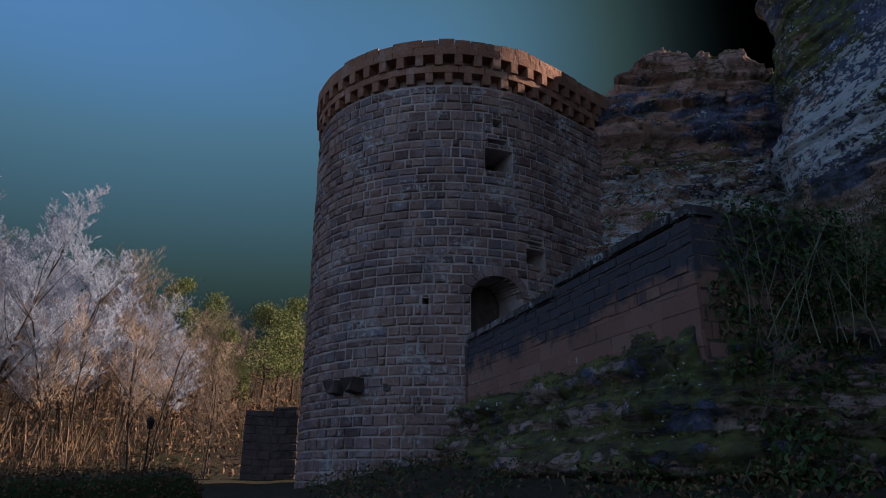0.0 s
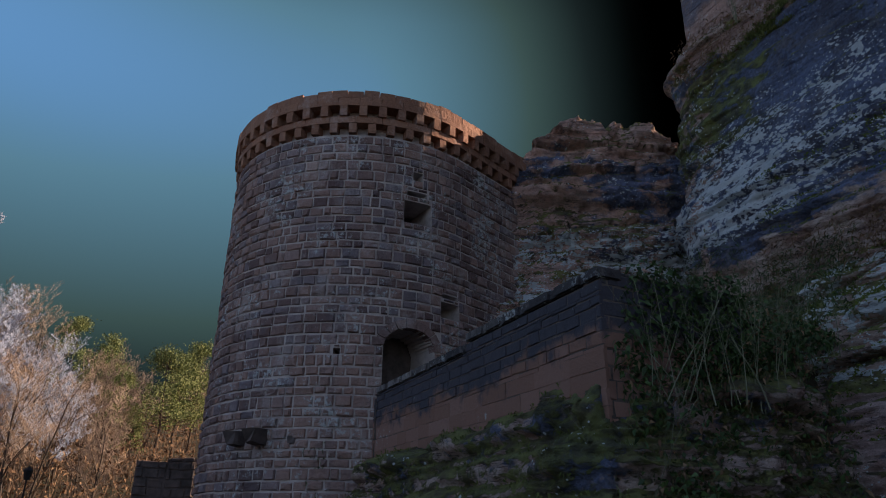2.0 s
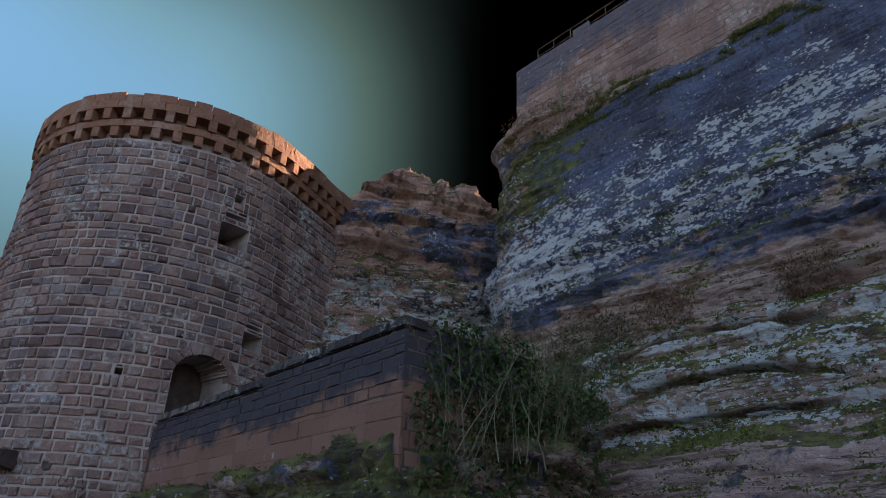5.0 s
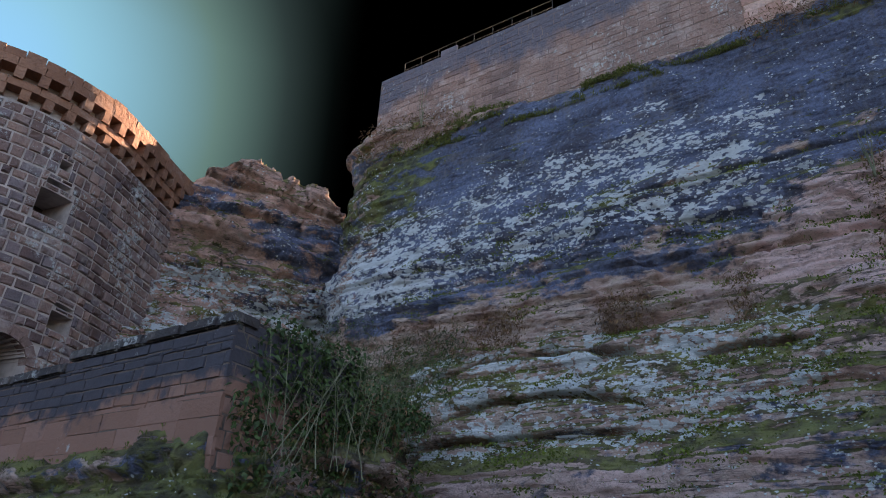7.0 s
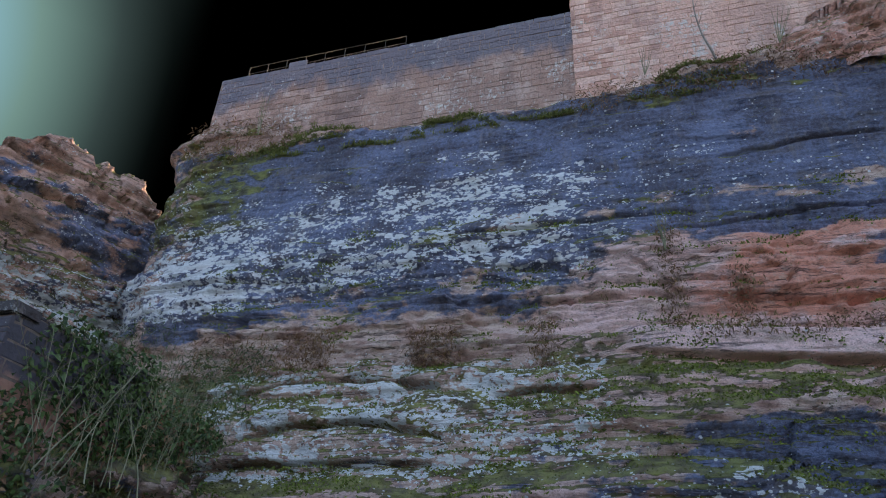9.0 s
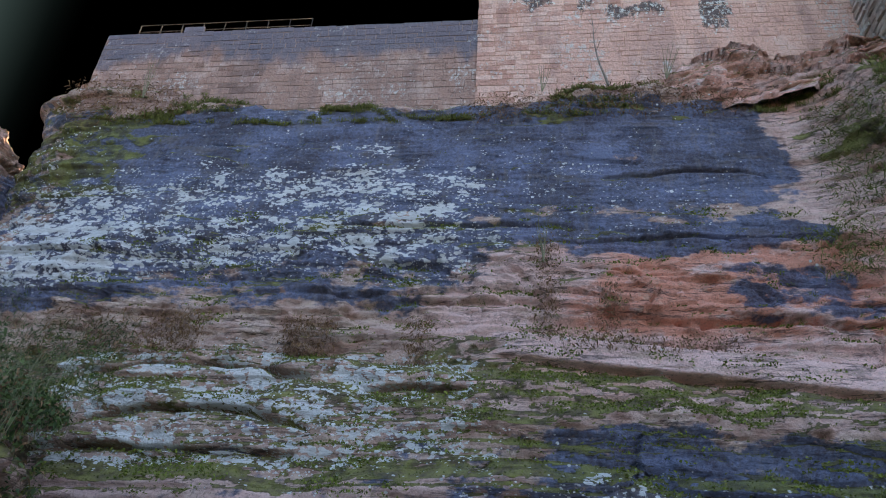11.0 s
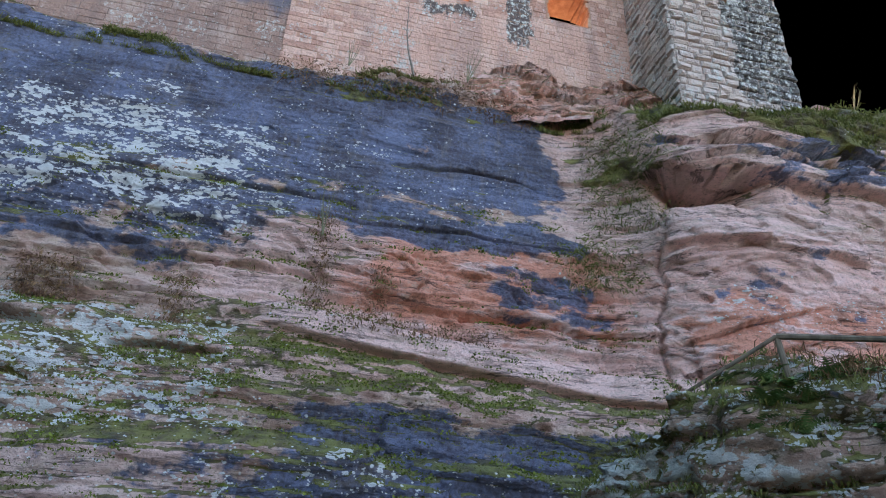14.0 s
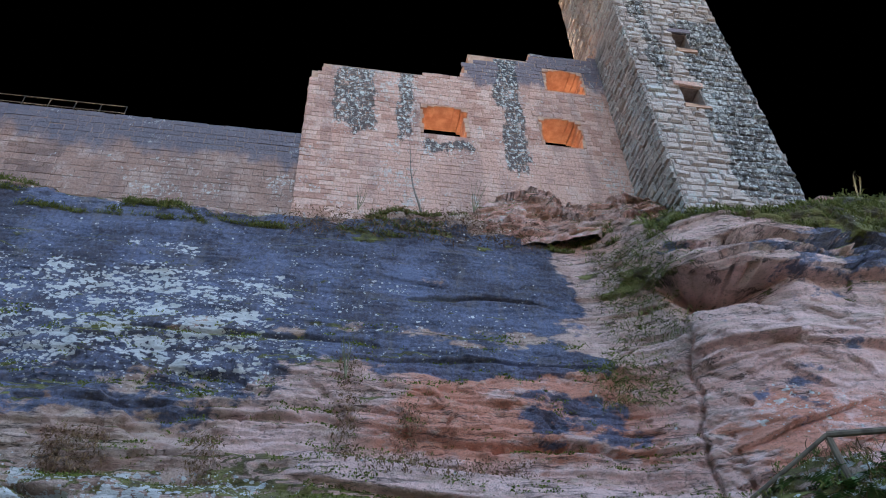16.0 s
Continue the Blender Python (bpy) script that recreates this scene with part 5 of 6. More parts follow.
def tube(V, F, p, q, r0, r1, sides=4):
    p, q = Vector(p), Vector(q)
    d = (q - p).normalized()
    a = d.orthogonal().normalized()
    b = d.cross(a)
    o = len(V)
    for c, r in ((p, r0), (q, r1)):
        for k in range(sides):
            t = 2 * math.pi * k / sides
            V.append(c + (a * math.cos(t) + b * math.sin(t)) * r)
    for k in range(sides):
        F.append((o + k, o + (k + 1) % sides, o + sides + (k + 1) % sides, o + sides + k))


def bare_branches(V1, F1, V2, F2, p, d, length, r, depth, rnd, most):
    """Trunk and limbs go to the first mesh, twigs to the second."""
    if depth == most:
        d = (d + Vector((rnd.uniform(-1, 1), rnd.uniform(-1, 1), rnd.uniform(-0.2, 0.8))) * 0.2).normalized()
        a, o = d.orthogonal().normalized() * max(r, 0.013), len(V2)
        V2 += [p - a, p + a, p + d * length]
        F2.append((o, o + 1, o + 2))
        return
    steps = 5 if depth == 0 else 3
    for k in range(steps):
        d = (d + Vector((rnd.uniform(-1, 1), rnd.uniform(-1, 1), rnd.uniform(-0.4, 0.9))) * (0.07 if depth == 0 else 0.17)).normalized()
        q = p + d * (length / steps)
        r1 = r * (0.86 if depth == 0 else 0.8)
        V, F = (V1, F1) if depth < 2 else (V2, F2)
        tube(V, F, p, q, r, r1, 6 if depth == 0 else (4 if depth < 2 else 3))
        if depth < most and (depth > 0 or k >= 1):
            for _ in range(3 if depth == 0 else (2 if depth < most - 1 else 4)):
                a = rnd.uniform(0, 2 * math.pi)
                side = Vector((math.cos(a), math.sin(a), rnd.uniform(0.1, 0.9)))
                nd = (d * 0.55 + side * 0.75).normalized()
                bare_branches(V1, F1, V2, F2, q, nd, length * rnd.uniform(0.34, 0.52) * (1.0 if depth else 0.95 - 0.08 * k), r1 * rnd.uniform(0.40, 0.58), depth + 1, rnd, most)
        p, r = q, r1


CROWN_TWIG = plain_material("brown_crown_twigs", (0.24, 0.17, 0.125), (0.50, 0.38, 0.30), 3.0, per_island=True)
# bluish twig colour imitates bright sky bleeding through the crowns
SKY_GLARE_TWIG = plain_material("sky_glare_twigs", (0.27, 0.31, 0.42), (0.50, 0.56, 0.70), 3.0, per_island=True)


def bare_tree(seed, height, most=4, label="tall bare deciduous tree with fine reddish twigs", twigs=CROWN_TWIG):
    rnd = random.Random(seed)
    V1, F1, V2, F2 = [], [], [], []
    bare_branches(V1, F1, V2, F2, Vector((0, 0, -0.3)), Vector((rnd.uniform(-0.1, 0.1), rnd.uniform(-0.1, 0.1), 1)), height * 0.74, height * 0.0085, 0, rnd, most)
    ob = thing("bare_tree", label, "tree", "woodland trees")
    mesh_object("trunk", V1, F1, BARK, ob)
    mesh_object("crown", V2, F2, twigs, ob, "fine bare twigs")
    return ob


def pine_tree(seed, height):
    rnd = random.Random(seed)
    r = np.random.default_rng(seed)
    V, F = [], []
    p = Vector((0, 0, -0.3))
    for k in range(8):
        q = p + Vector((rnd.uniform(-0.12, 0.12), rnd.uniform(-0.12, 0.12), height / 8))
        tube(V, F, p, q, 0.17 * (1 - k / 9), 0.17 * (1 - (k + 1) / 9), 6)
        p = q
    pts, dirs = [], []
    for k in range(46):
        h = height * rnd.uniform(0.38, 1.0)
        reach = (1 - (h / height - 0.38) / 0.72) * height * 0.22 * rnd.uniform(0.5, 1.2) + 0.3
        a = rnd.uniform(0, 2 * math.pi)
        e = Vector((math.cos(a) * reach, math.sin(a) * reach, h + rnd.uniform(-0.2, 0.5)))
        tube(V, F, Vector((0, 0, h - 0.4)), e, 0.05, 0.015, 3)
        c = r.normal(size=(110, 3)) * np.array([0.55, 0.55, 0.28]) + np.array(e)
        pts.append(c)
        dirs.append(r.normal(size=(110, 3)) + np.array([0, 0, 0.4]))
    ob = thing("pine_tree", "green sunlit pine with reddish trunk", "tree", "pines")
    mesh_object("trunk", V, F, BARK, ob)
    pts, dirs = np.concatenate(pts), np.concatenate(dirs)
    dirs /= np.linalg.norm(dirs, axis=1)[:, None]
    side = np.cross(dirs, r.normal(size=dirs.shape))
    side /= np.linalg.norm(side, axis=1)[:, None]
    L = 0.30
    VV = np.stack([pts, pts + dirs * L * 0.5 + side * 0.06, pts + dirs * L, pts + dirs * L * 0.5 - side * 0.06], 1).reshape(-1, 3)
    mesh_object("crown", VV, np.arange(len(VV)).reshape(-1, 4), NEEDLE, ob, "tufts of green needles")
    return ob


def polar(az, dist):
    x, y = dist * math.sin(radians(az)), dist * math.cos(radians(az))
    return x, y, float(ground_height(x, y))


def build_woods():
    rnd = random.Random(31)
    kinds = [bare_tree(100, 15.0), bare_tree(101, 13.0), bare_tree(102, 16.0), bare_tree(103, 11.0, 3, "slender young bare tree")]
    pines = [pine_tree(200, 13.0), pine_tree(201, 11.0)]
    # tall dark-stemmed trees beside the lane, sky glare painted into their twigs
    edge = [bare_tree(104, 13.0, 5, "tall dark-stemmed bare tree, twigs painted pale with sky glare", SKY_GLARE_TWIG), bare_tree(105, 11.0, 5, "leaning dark-stemmed bare tree, twigs painted pale with sky glare", SKY_GLARE_TWIG)]
    for k, (az, dist, tall, lean) in enumerate(((-33.5, 26, 13.0, 4), (-30.2, 27, 12.2, 7), (-27.6, 29, 10.9, 3), (-31.8, 31, 13.5, -3), (-24.2, 29, 9.4, 2), (-21.6, 30, 7.6, 5), (-25.8, 33, 10.6, -4), (-36.0, 25, 13.0, 5), (-29.0, 34, 12.0, 4), (-32.6, 29, 12.4, -6), (-28.4, 26, 9.6, 8), (-23.0, 33, 9.0, -5), (-34.6, 30, 13.0, 2), (-26.8, 30, 10.0, 6), (-20.4, 34, 7.4, -3))):
        x, y, z = polar(az, dist * 1.5)
        m, sc = pose(x, y, z, 0, lean, rnd.uniform(0, 360)), 1.02 * tall / (13.0 if k % 2 == 0 else 11.0)
        c = edge[k] if k < 2 else copy_thing(edge[k % 2], m)
        c.matrix_basis = m
        c.scale = (sc, sc, sc)
    spots = [(-33, 41), (-30.5, 45), (-36, 42), (-28, 46), (-25.8, 48), (-23.4, 46), (-20.9, 49), (-19.2, 58)]
    for k in range(70):
        az = rnd.uniform(-50, -17.5)
        spots.append((az, rnd.uniform(36, 80)))
    for k in range(20):
        spots.append((rnd.uniform(-20, -11), rnd.uniform(72, 110)))
    first = set()
    for k, (az, dist) in enumerate(spots):
        kind = k % 4
        x, y, z = polar(az, dist)
        sc = rnd.uniform(0.8, 1.1) * (0.86 if az < -27 else 0.78 if az < -23 else 0.58) * (0.72 if k < 8 else 0.8 if dist < 50 else 1.0)
        m = pose(x, y, z, 0, 0, rnd.uniform(0, 360))
        if kind not in first:
            first.add(kind)
            kinds[kind].matrix_basis = m
            kinds[kind].scale = (sc, sc, sc)
        else:
            c = copy_thing(kinds[kind], m)
            c.scale = (sc, sc, sc)
    for k, (az, dist, sc) in enumerate(((-14.2, 62, 0.75), (-13.0, 70, 0.85), (-17.2, 68, 0.55), (-16.0, 60, 0.42), (-12.0, 76, 0.85), (-18.5, 85, 0.9), (-21, 90, 0.9))):
        x, y, z = polar(az, dist)
        m = pose(x, y, z, 0, 0, rnd.uniform(0, 360))
        if k < 2:
            pines[k].matrix_basis = m
            pines[k].scale = (sc, sc, sc)
        else:
            c = copy_thing(pines[k % 2], m)
            c.scale = (sc, sc, sc)
    # undergrowth on the slope
    r = np.random.default_rng(6)
    n = 9000
    az = np.radians(r.uniform(-50, -10, n))
    dist = r.uniform(34, 120, n)
    x, y = dist * np.sin(az), dist * np.cos(az)
    base = np.stack([x, y, ground_height(x, y)], 1)
    ok = (road_mask(x, y) < 0.2) & ((dist > 46) | (az < radians(-19)))
    d = r.normal(scale=0.3, size=base.shape) + np.array([0, 0, 1.0])
    tri_cloud("undergrowth", base[ok], d[ok], 2.4, 0.02, TWIG, "brown leafless undergrowth between the trees", "undergrowth", r, 0.1)
    n = 26000
    az = np.radians(r.uniform(-50, -10, n))
    dist = r.uniform(36, 120, n)
    x, y = dist * np.sin(az), dist * np.cos(az)
    c = np.stack([x, y, ground_height(x, y) + r.uniform(0, 3.0, n) ** 1.3], 1)
    tri_cloud("brown_foliage", c, r.normal(size=c.shape), 0.30, 0.06, DRY, "withered brown beech leaves in the wood", "foliage", r, 0.2)


build_woods()


def build_hedge():
    r = np.random.default_rng(8)
    hedge = thing("hedge", "clipped dark hedge beside the lane", "hedge")
    pa, pb = np.array(polar(-40, 14.0)), np.array(polar(-18.6, 17.0))
    L = np.linalg.norm(pb - pa)
    t = (pb - pa) / L
    nrm = np.array([t[1], -t[0], 0])
    ang = np.linspace(0, math.pi, 13)
    us = np.linspace(0, 1, 60)
    P = np.array([[pa + t * L * u + nrm * math.cos(a) * 0.55 * (1 - 0.3 * max(0, u - 0.95) / 0.05) + np.array([0, 0, (math.sin(a) ** 0.45) * 1.02 * (1 - 0.25 * max(0, u - 0.95) / 0.05)]) for a in ang] for u in us])
    P += 0.05 * np.stack([fbm(P[..., 0] * 2, P[..., 1] * 2, P[..., 2] * 2, k) for k in (1, 2, 3)], 2)
    grid_object("body", P, IVY, parent=hedge)
    c = P.reshape(-1, 3)[r.integers(0, P.size // 3, 9000)] + r.normal(scale=0.06, size=(9000, 3))
    d = r.normal(size=c.shape) + np.array([0, 0, 0.5])
    side = np.cross(d, r.normal(size=c.shape))
    side /= np.linalg.norm(side, axis=1)[:, None]
    d /= np.linalg.norm(d, axis=1)[:, None]
    V = np.stack([c, c + d * 0.04 + side * 0.02, c + d * 0.08, c + d * 0.04 - side * 0.02], 1).reshape(-1, 3)
    mesh_object("foliage", V, np.arange(len(V)).reshape(-1, 4), DRY, hedge, "small brownish hedge leaves")


build_hedge()


def build_ruin():
    rnd = random.Random(17)
    ob = thing("ruined_wall", "dark ruined wall stub beside the lane", "wall")
    for az0, az1, top in ((-15.3, -13.2, 4.55), (-13.2, -11.2, 4.7)):
        a, b = np.array(polar(az0, 35)), np.array(polar(az1, 35))
        L = float(np.linalg.norm(b - a))
        t = (b - a) / L
        nrm = np.array([t[1], -t[0], 0])
        at = lambda u, v, w: tuple(a + t * u + nrm * w + np.array([0, 0, v - a[2]]))
        V, F = shell([0, L], [0.8, top - 0.05], lambda u, v: True, lambda u, v, w: at(u, v, -1.5 * w))
        mesh_object("wall_core", V, F, DARK_STONE, ob)
        masonry(ob, lay_blocks(0, L, 1.0, top, 0.35, 0.6, lambda *q: True, rnd), at, DARK_STONE, lambda *q: True, rnd, 0.05, 0.04)


build_ruin()


def build_street_lamp():
    x, y, z = polar(-22.0, 33)
    ob = thing("street_lamp", "small black lantern on a slim post by the lane", "street lamp", at=(x, y, z))
    V, F = [], []
    tube(V, F, (0, 0, -0.2), (0, 0, 2.2), 0.05, 0.035, 8)
    mesh_object("post", V, F, STEEL, ob)
    bm = bmesh.new()
    bmesh.ops.create_cone(bm, cap_ends=True, segments=6, radius1=0.10, radius2=0.17, depth=0.35)
    bmesh.ops.translate(bm, verts=bm.verts, vec=(0, 0, 2.38))
    part("lantern", bm, STEEL, ob)
    bm = bmesh.new()
    bmesh.ops.create_cone(bm, cap_ends=True, segments=6, radius1=0.21, radius2=0.03, depth=0.16)
    bmesh.ops.translate(bm, verts=bm.verts, vec=(0, 0, 2.64))
    part("cap", bm, STEEL, ob)


build_street_lamp()


# ---- thicket at the corner of the terrace ----
def shrub(seed, height, stems, label):
    rnd = random.Random(seed)
    V, F = [], []
    for _ in range(stems):
        p = Vector((rnd.uniform(-0.35, 0.35), rnd.uniform(-0.35, 0.35), -0.2))
        d = Vector((rnd.uniform(-0.45, 0.45), rnd.uniform(-0.45, 0.45), 1)).normalized()
        r, L = rnd.uniform(0.008, 0.018), height * rnd.uniform(0.6, 1.1)
        for k in range(7):
            d = (d + Vector((rnd.uniform(-1, 1), rnd.uniform(-1, 1), rnd.uniform(-0.5, 0.4))) * 0.13).normalized()
            q = p + d * L / 7
            tube(V, F, p, q, r, r * 0.84, 4)
            if k > 1:
                for _ in range(2):
                    e = q + (d * 0.5 + Vector((rnd.uniform(-1, 1), rnd.uniform(-1, 1), rnd.uniform(-0.2, 0.8)))).normalized() * L * rnd.uniform(0.1, 0.25)
                    tube(V, F, q, e, r * 0.5, r * 0.2, 3)
            p, r = q, r * 0.84
    ob = thing("shrub", label, "shrub", "bare shrubs")
    mesh_object("branchwork", V, F, STEM, ob)
    return ob


def build_thicket():
    rnd = random.Random(41)
    r = np.random.default_rng(11)
    base = [shrub(300, 3.1, 4, "leafless grey-green shrub by the terrace corner"), shrub(301, 2.3, 4, "leafless shrub by the terrace corner")]
    spots = [(-9.3, 8.6), (-9.7, 9.9), (-9.8, 11.5), (-10.0, 12.5), (-11.0, 13.4), (-9.5, 10.7), (-12.0, 14.0), (-10.6, 14.6), (-13.5, 14.6), (-15.0, 14.8), (-9.2, 7.9), (-10.8, 13.9), (-9.5, 9.2), (-9.4, 10.0), (-9.9, 11.9), (-11.6, 12.6), (-12.6, 13.2), (-9.5, 8.9), (-9.6, 10.4), (-10.9, 12.9), (-12.2, 14.6)]
    for k, (s, D) in enumerate(spots):
        x, y, _ = place(s, D, 0)
        z = max(float(ground_height(x, y)) + 0.3, 4.0 + 0.45 * min(5.0, max(0.0, D - 11.0))) if D > 8.2 else float(ground_height(x, y)) + 0.3
        m = pose(x, y, z, 0, 0, rnd.uniform(0, 360))
        if k < 2:
            base[k].matrix_basis = m
        else:
            copy_thing(base[k % 2], m)
    # ivy and bramble over the slope
    n = 30000
    s, D = r.uniform(-16, -6.4, n), r.uniform(7.8, 16.0, n)
    keep = ((s > -9.8) | (D > RAMP_D + 3.2)) & (s < -8.4 - 0.85 * np.clip(D - 12.0, 0, 9) + 0.7 * vnoise(s * 1.5, D * 1.5, 0, 92))
    s, D = s[keep], D[keep]
    x, y = NV[0] * D + AV[0] * s, NV[1] * D + AV[1] * s
    hump = (0.45 + 1.0 * np.clip(vnoise(s * 0.8, D * 0.8, 0, 91), -0.2, 1)) * (0.35 + 0.65 * sstep(-7.6, -9.0, s))
    z = np.maximum(ground_height(x, y), (4.2 + 0.45 * np.clip(D - 11.0, 0, 5)) * band(s, -20, -9.2, 0.5)) + hump * r.uniform(0.2, 1.15, len(s))
    c = np.stack([x, y, z], 1)
    d = r.normal(size=c.shape) * 0.8 - NV * 0.5
    half = len(c) // 5
    tri_cloud("ivy_thicket", c[half:], d[half:], 0.13, 0.04, IVY, "dark ivy and bramble covering the slope", "undergrowth", r, 0.4)
    tri_cloud("dead_leaves", c[:half], d[:half], 0.14, 0.035, DRY, "dry brown leaves caught in the brambles", "leaves", r, 0.5)
    # ivy over the return wall
    n = 2600
    D = RAMP_D + 0.3 + 3.3 * r.uniform(0, 1, n) ** 0.7
    c = np.stack([NV[0] * D + AV[0] * (RAMP_S1 + 0.05), NV[1] * D + AV[1] * (RAMP_S1 + 0.05), r.uniform(3.2, 6.6, n)], 1)
    ok = vnoise(D * 1.2, c[:, 2] * 0.9, 0, 96) + 0.5 * (D - RAMP_D - 1.2) > -0.1
    c = c[ok] + r.normal(scale=0.05, size=(int(ok.sum()), 3))
    tri_cloud("wall_ivy", c, r.normal(size=c.shape) + AV * 0.8, 0.14, 0.045, IVY, "dark ivy hanging over the return wall", "ivy", r, 0.5)
    # plants on the bank below
    n = 6000
    s, D = r.uniform(-24, -4.5, n), r.uniform(2.8, 8.0, n)
    x, y = NV[0] * D + AV[0] * s, NV[1] * D + AV[1] * s
    c = np.stack([x, y, ground_height(x, y) + r.uniform(0, 0.4, n)], 1)
    d = r.normal(size=c.shape) + np.array([0, 0, 0.8])
    ok = fbm(c[:, 0] * 0.6, c[:, 1] * 0.6, 0, 95) > -0.16
    c, d = c[ok], d[ok]
    tri_cloud("bank_plants", c[::2], d[::2], 0.15, 0.03, IVY, "dark ivy and ferns on the bank", "undergrowth", r, 0.5)
    tri_cloud("bank_leaves", c[1::2], d[1::2], 0.16, 0.03, DRY, "dead leaves and dry stalks on the bank", "leaves", r, 0.5)
    b, dd = tufts(pick(BANK_P, BANK_UP, r, 900, lambda p, u: u > 0.3), r, 8)
    tri_cloud("bank_moss", b, dd, 0.16, 0.016, GRASS, "moss and grass on the bank rock", "grass", r, 0.6)
    # ivy hanging on the tower's foot
    n = 1500
    a = r.uniform(-0.35, 0.35, n)
    c = np.stack([TOWER[0] + 5.66 * np.sin(a), TOWER[1] - 5.66 * np.cos(a), r.uniform(1.8, 4.6, n) - 1.2 * np.abs(a)], 1)
    keep = vnoise(a * 9, c[:, 2] * 0.4, 0, 93) > 0.05
    tri_cloud("tower_ivy", c[keep], (r.normal(size=c.shape) + np.array([0, -1, -0.3]))[keep], 0.13, 0.04, IVY, "ivy hanging on the foot of the round tower", "ivy", r, 0.5)


build_thicket()


def fern(seed):
    rnd = random.Random(seed)
    V, F = [], []
    for k in range(9):
        a = 2 * math.pi * k / 9 + rnd.uniform(-0.3, 0.3)
        p, d = Vector((0, 0, 0)), Vector((math.cos(a), math.sin(a), 1.3)).normalized()
        L = rnd.uniform(0.35, 0.6)
        for i in range(9):
            d = (d - Vector((0, 0, 0.16))).normalized()
            q = p + d * L / 9
            side = d.cross(Vector((0, 0, 1))).normalized() * (0.11 * (1 - (i / 9) ** 2) + 0.01)
            for sg in (1, -1):
                o = len(V)
                V += [p, q, q + side * sg * 0.9 + d * 0.02, p + side * sg]
                V[o + 2] = p * 0.35 + q * 0.65 + side * sg
                F.append((o, o + 1, o + 2))
                V.pop()
            p = q
    ob = thing("fern", "green fern on the rock mound", "fern", "ferns")
    mesh_object("foliage", V, F, FERN, ob)
    return ob


def build_mound_plants():
    rnd = random.Random(51)
    r = np.random.default_rng(15)
    top = pick(MOUND_P, MOUND_UP, r, 30, lambda p, u: (u > 0.25) & (p[:, 2] > 4.2) & (p[:, 1] < -3.8) & (p[:, 1] > -8.5) & (p[:, 0] < 12.2))
    one = fern(61)
    for k, p in enumerate(top):
        m = pose(*p, 0, -18, rnd.uniform(0, 360))
        if k == 0:
            one.matrix_basis = m
        else:
            copy_thing(one, m)
    b, d = tufts(pick(MOUND_P, MOUND_UP, r, 1500, lambda p, u: (u > 0.15) & (p[:, 2] > 3.2)), r, 9)
    tri_cloud("mound_grass", b, d, 0.24, 0.013, GRASS, "grass and moss on the rock mound", "grass", r, 0.6)
    b, d = tufts(pick(MOUND_P, MOUND_UP, r, 260, lambda p, u: (u > 0.4) & (p[:, 2] > 5.0) & (p[:, 1] < -4.6)), r, 12, 0.12, 0.4)
    tri_cloud("dry_grass", b, d, 0.42, 0.010, DRY, "dry brown grass on top of the mound", "grass", r, 0.4)


build_mound_plants()


# ---- railings and small things ----
def build_wood_railing():
    ob = thing("wooden_handrail", "weathered round-timber handrail along the stepped path", "railing")
    for p, q, r, name in (((11.04, -4.71, 6.27), (11.54, -3.30, 5.46), 0.036, "rail"), ((11.04, -4.71, 6.27), (9.9, -7.2, 5.75), 0.055, "rail"), ((9.9, -7.2, 5.75), (9.2, -10.0, 5.6), 0.055, "rail"),
                          ((11.06, -4.73, 6.24), (10.98, -4.80, 5.0), 0.055, "post"), ((9.9, -7.2, 5.75), (9.92, -7.2, 4.6), 0.055, "post"), ((11.42, -3.62, 5.62), (11.40, -3.66, 4.4), 0.05, "post"), ((9.2, -10.0, 5.6), (9.2, -10.0, 4.4), 0.055, "post")):
        V, F = [], []
        tube(V, F, p, q, r, r * 0.92, 8)
        F += [tuple(range(8)), tuple(range(8, 16))]
        mesh_object(name, V, F, TIMBER, ob)


build_wood_railing()


def build_steel_railing():
    ob = thing("steel_railing", "thin dark steel railing on top of the curtain wall", "railing")
    s0, s1, D = -16.4, -8.8, 19.5
    for k in range(9):
        s = s0 + (s1 - s0) * k / 8
        V, F = [], []
        tube(V, F, place(s, D, 23.2), place(s, D, 24.5), 0.02, 0.02, 6)
        mesh_object("post", V, F, STEEL, ob)
    for z in (24.1, 24.5):
        V, F = [], []
        tube(V, F, place(s0, D, z), place(s1, D, z), 0.016, 0.016, 6)
        mesh_object("rail", V, F, STEEL, ob)


build_steel_railing()


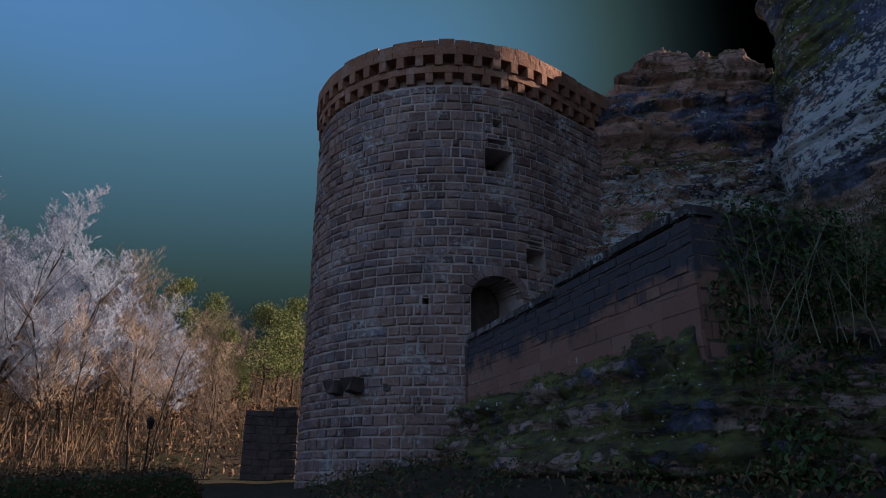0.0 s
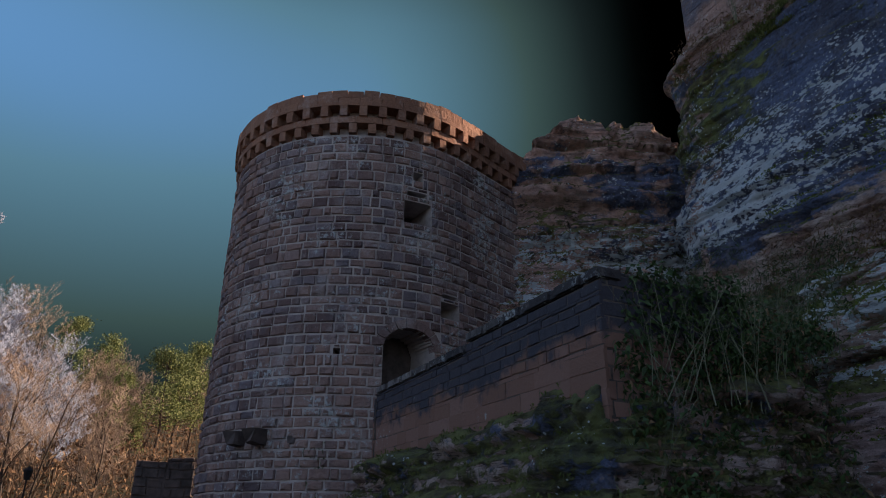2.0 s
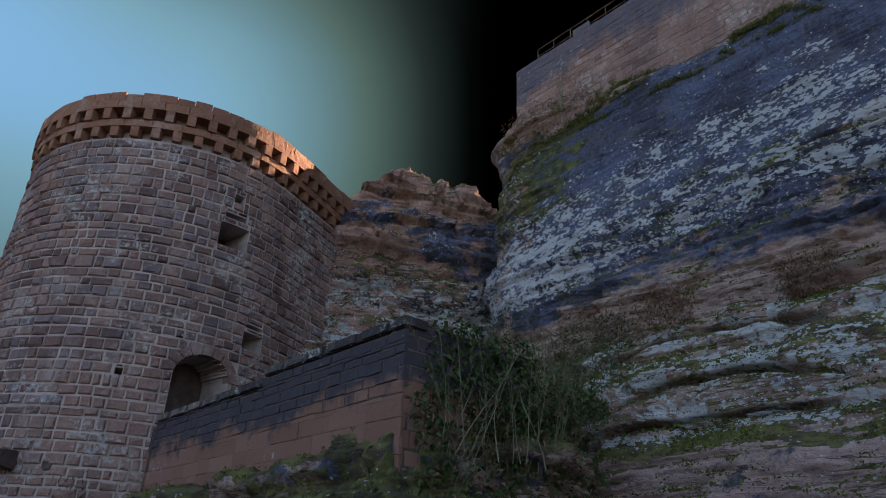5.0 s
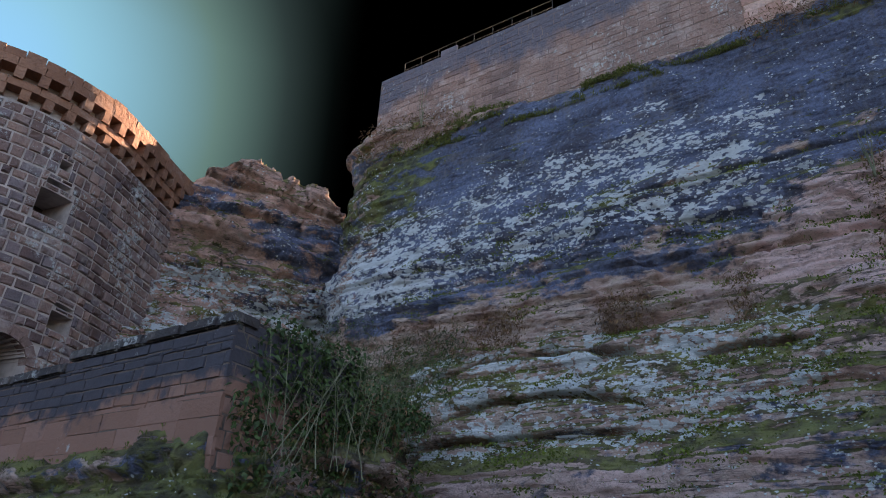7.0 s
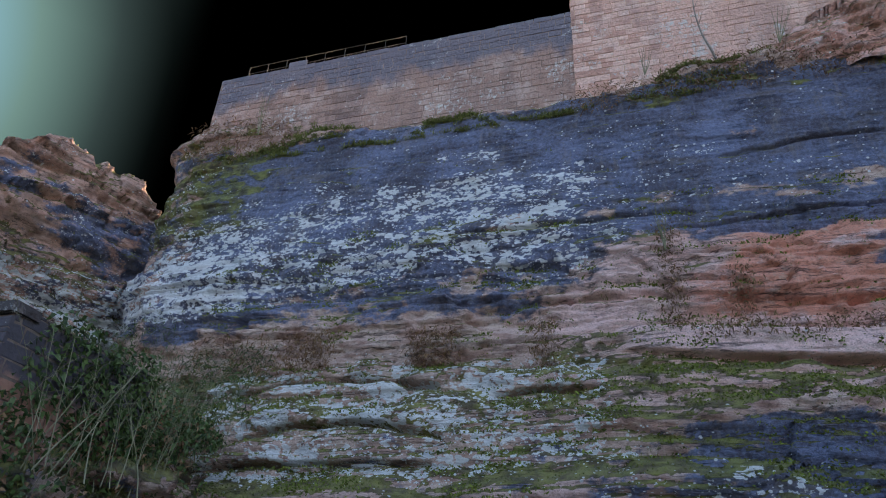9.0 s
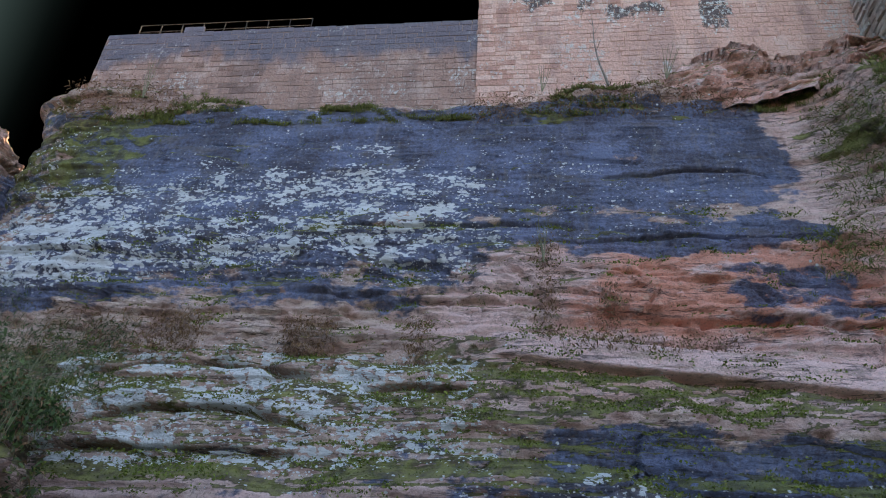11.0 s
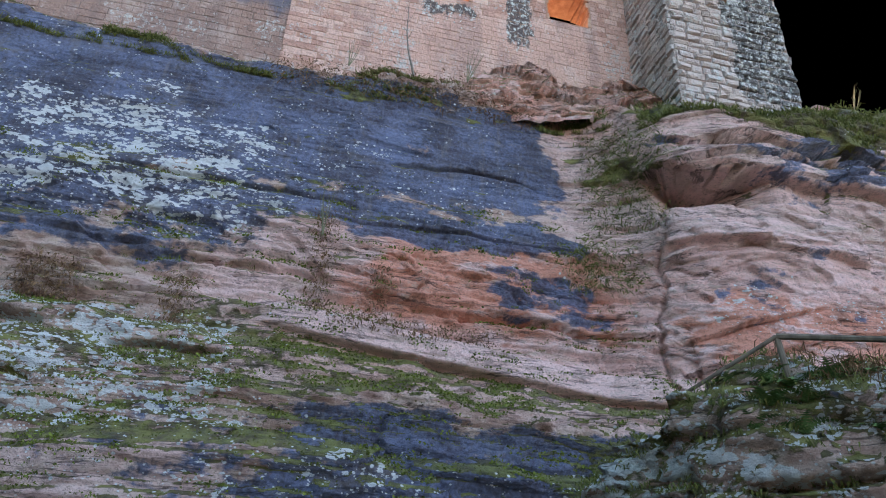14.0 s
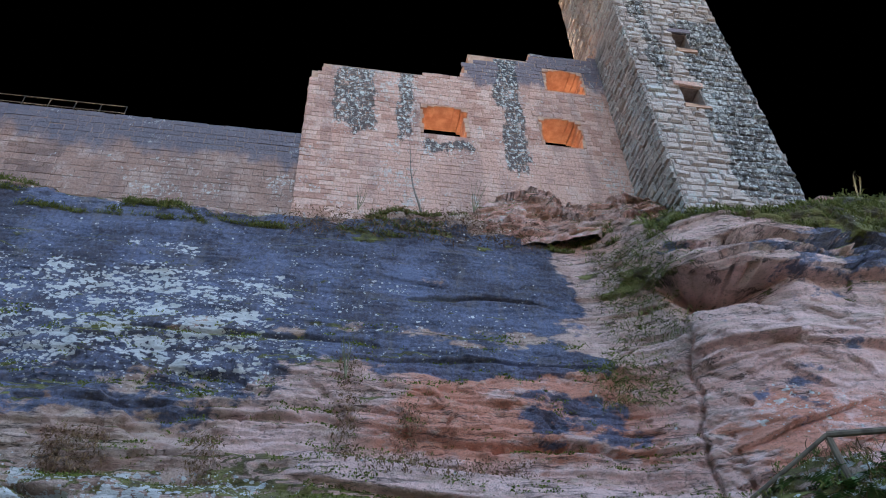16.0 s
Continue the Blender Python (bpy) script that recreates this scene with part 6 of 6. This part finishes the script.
def build_saplings():
    rnd = random.Random(71)
    for s, z, lean, h, mat, lab in ((2.9, 19.5, -0.34, 3.4, PALE_BARK, "pale leaning dead sapling against the hall wall"), (4.9, 19.7, 0.15, 1.5, STEM, "small bare bush at the foot of the hall wall"), (-14.4, 19.6, -0.1, 1.9, STEM, "bare bush below the curtain wall"),
                                    (0.6, 19.3, 0.1, 1.1, STEM, "bare bush on the cliff edge"), (19.6, 19.8, 0.1, 1.6, STEM, "bare sapling on the buttress"), (0.5, 11.6, 0.05, 1.4, STEM, "thin bare sapling on a rock ledge")):
        ob = thing("sapling", lab, "sapling")
        D = 18.55 if z > 15 and s < 15 else (17.2 if z < 15 else 16.4)
        for k in range(1 if mat is PALE_BARK else 5):
            V, F = [], []
            p, d, r = Vector(place(s, D, z - 0.2)), Vector(place(lean + rnd.uniform(-0.1, 0.1) * (k > 0) * 3, -0.1, 1)), 0.055 if mat is PALE_BARK else 0.02
            for i in range(8):
                d = (d.normalized() + Vector((rnd.uniform(-1, 1), rnd.uniform(-1, 1), 0.3)) * 0.09).normalized()
                q = p + d * h / 8
                tube(V, F, p, q, r, r * 0.85, 5)
                if i > 2:
                    tube(V, F, q, q + (d + Vector((rnd.uniform(-1, 1), rnd.uniform(-1, 1), 0.4))).normalized() * h * 0.14, r * 0.5, r * 0.2, 3)
                p, r = q, r * 0.85
            mesh_object("stem", V, F, mat, ob)


build_saplings()


def boulder(name, label, s, D, z, size, seed, moss=0.3):
    bm = bmesh.new()
    bmesh.ops.create_icosphere(bm, subdivisions=5, radius=1.0)
    co = np.array([v.co[:] for v in bm.verts])
    k = 1 + 0.30 * fbm(co[:, 0] * 1.3, co[:, 1] * 1.3, co[:, 2] * 2.2, seed) + 0.10 * np.round(3 * vnoise(co[:, 0] * 0.4, co[:, 1] * 0.4, co[:, 2] * 3.0, seed + 4)) / 3
    for v, f in zip(bm.verts, k):
        v.co *= float(f)
    ob = part(name, bm, ROCK, None, "", True)
    axes = Matrix(((AV[0], NV[0], 0, 0), (AV[1], NV[1], 0, 0), (0, 0, 1, 0), (0, 0, 0, 1)))
    ob.matrix_basis = Matrix.Translation(place(s, D, z)) @ axes @ Matrix.Diagonal((*size, 1))
    up = sstep(0.35, 0.7, co[:, 2])
    for key, value in {"crust": 0.15 + 0 * up, "lichen": 0.3 + 0 * up, "red": 0.5 * (1 - up), "pink": 0.6 + 0 * up, "moss": moss + 0.6 * up - 0.25}.items():
        ob.data.attributes.new(key, "FLOAT", "POINT").data.foreach_set("value", value.astype(np.float32))
    return tagged(ob, label, "rock")


boulder("boulder", "rounded pale boulder wedged beside the keep", 10.95, 18.1, 19.5, (0.42, 0.42, 0.42), 5, 0.0)
boulder("boulder", "lichen-grey boulder on the buttress top", 18.6, 17.0, 20.0, (0.6, 0.5, 0.35), 7, 0.0)


def step_masks(U, Z, up, big):
    one = 0 * U
    return {"crust": -0.2 + 0.3 * big, "lichen": 0.15 + 0.3 * big, "red": 0.7 + one, "pink": 1.0 + one, "moss": 0.1 + 0.3 * big + 0.8 * sstep(0.3, 0.6, up)}


rock_bank("rock_step", "broken pink rock steps under the hall wall with a mossy cap", "rock", xy((5.2, 19.3), (5.6, 18.75), (7.0, 18.55), (8.4, 18.65), (9.8, 18.4), (11.0, 18.0), (11.8, 17.0)),
          [19.9, 20.75, 20.9, 20.5, 20.6, 20.5, 19.6], 18.3, 97, step_masks, 0.12, 1.0, 0.05, 0.0, "structure", rows=60, step=0.05)
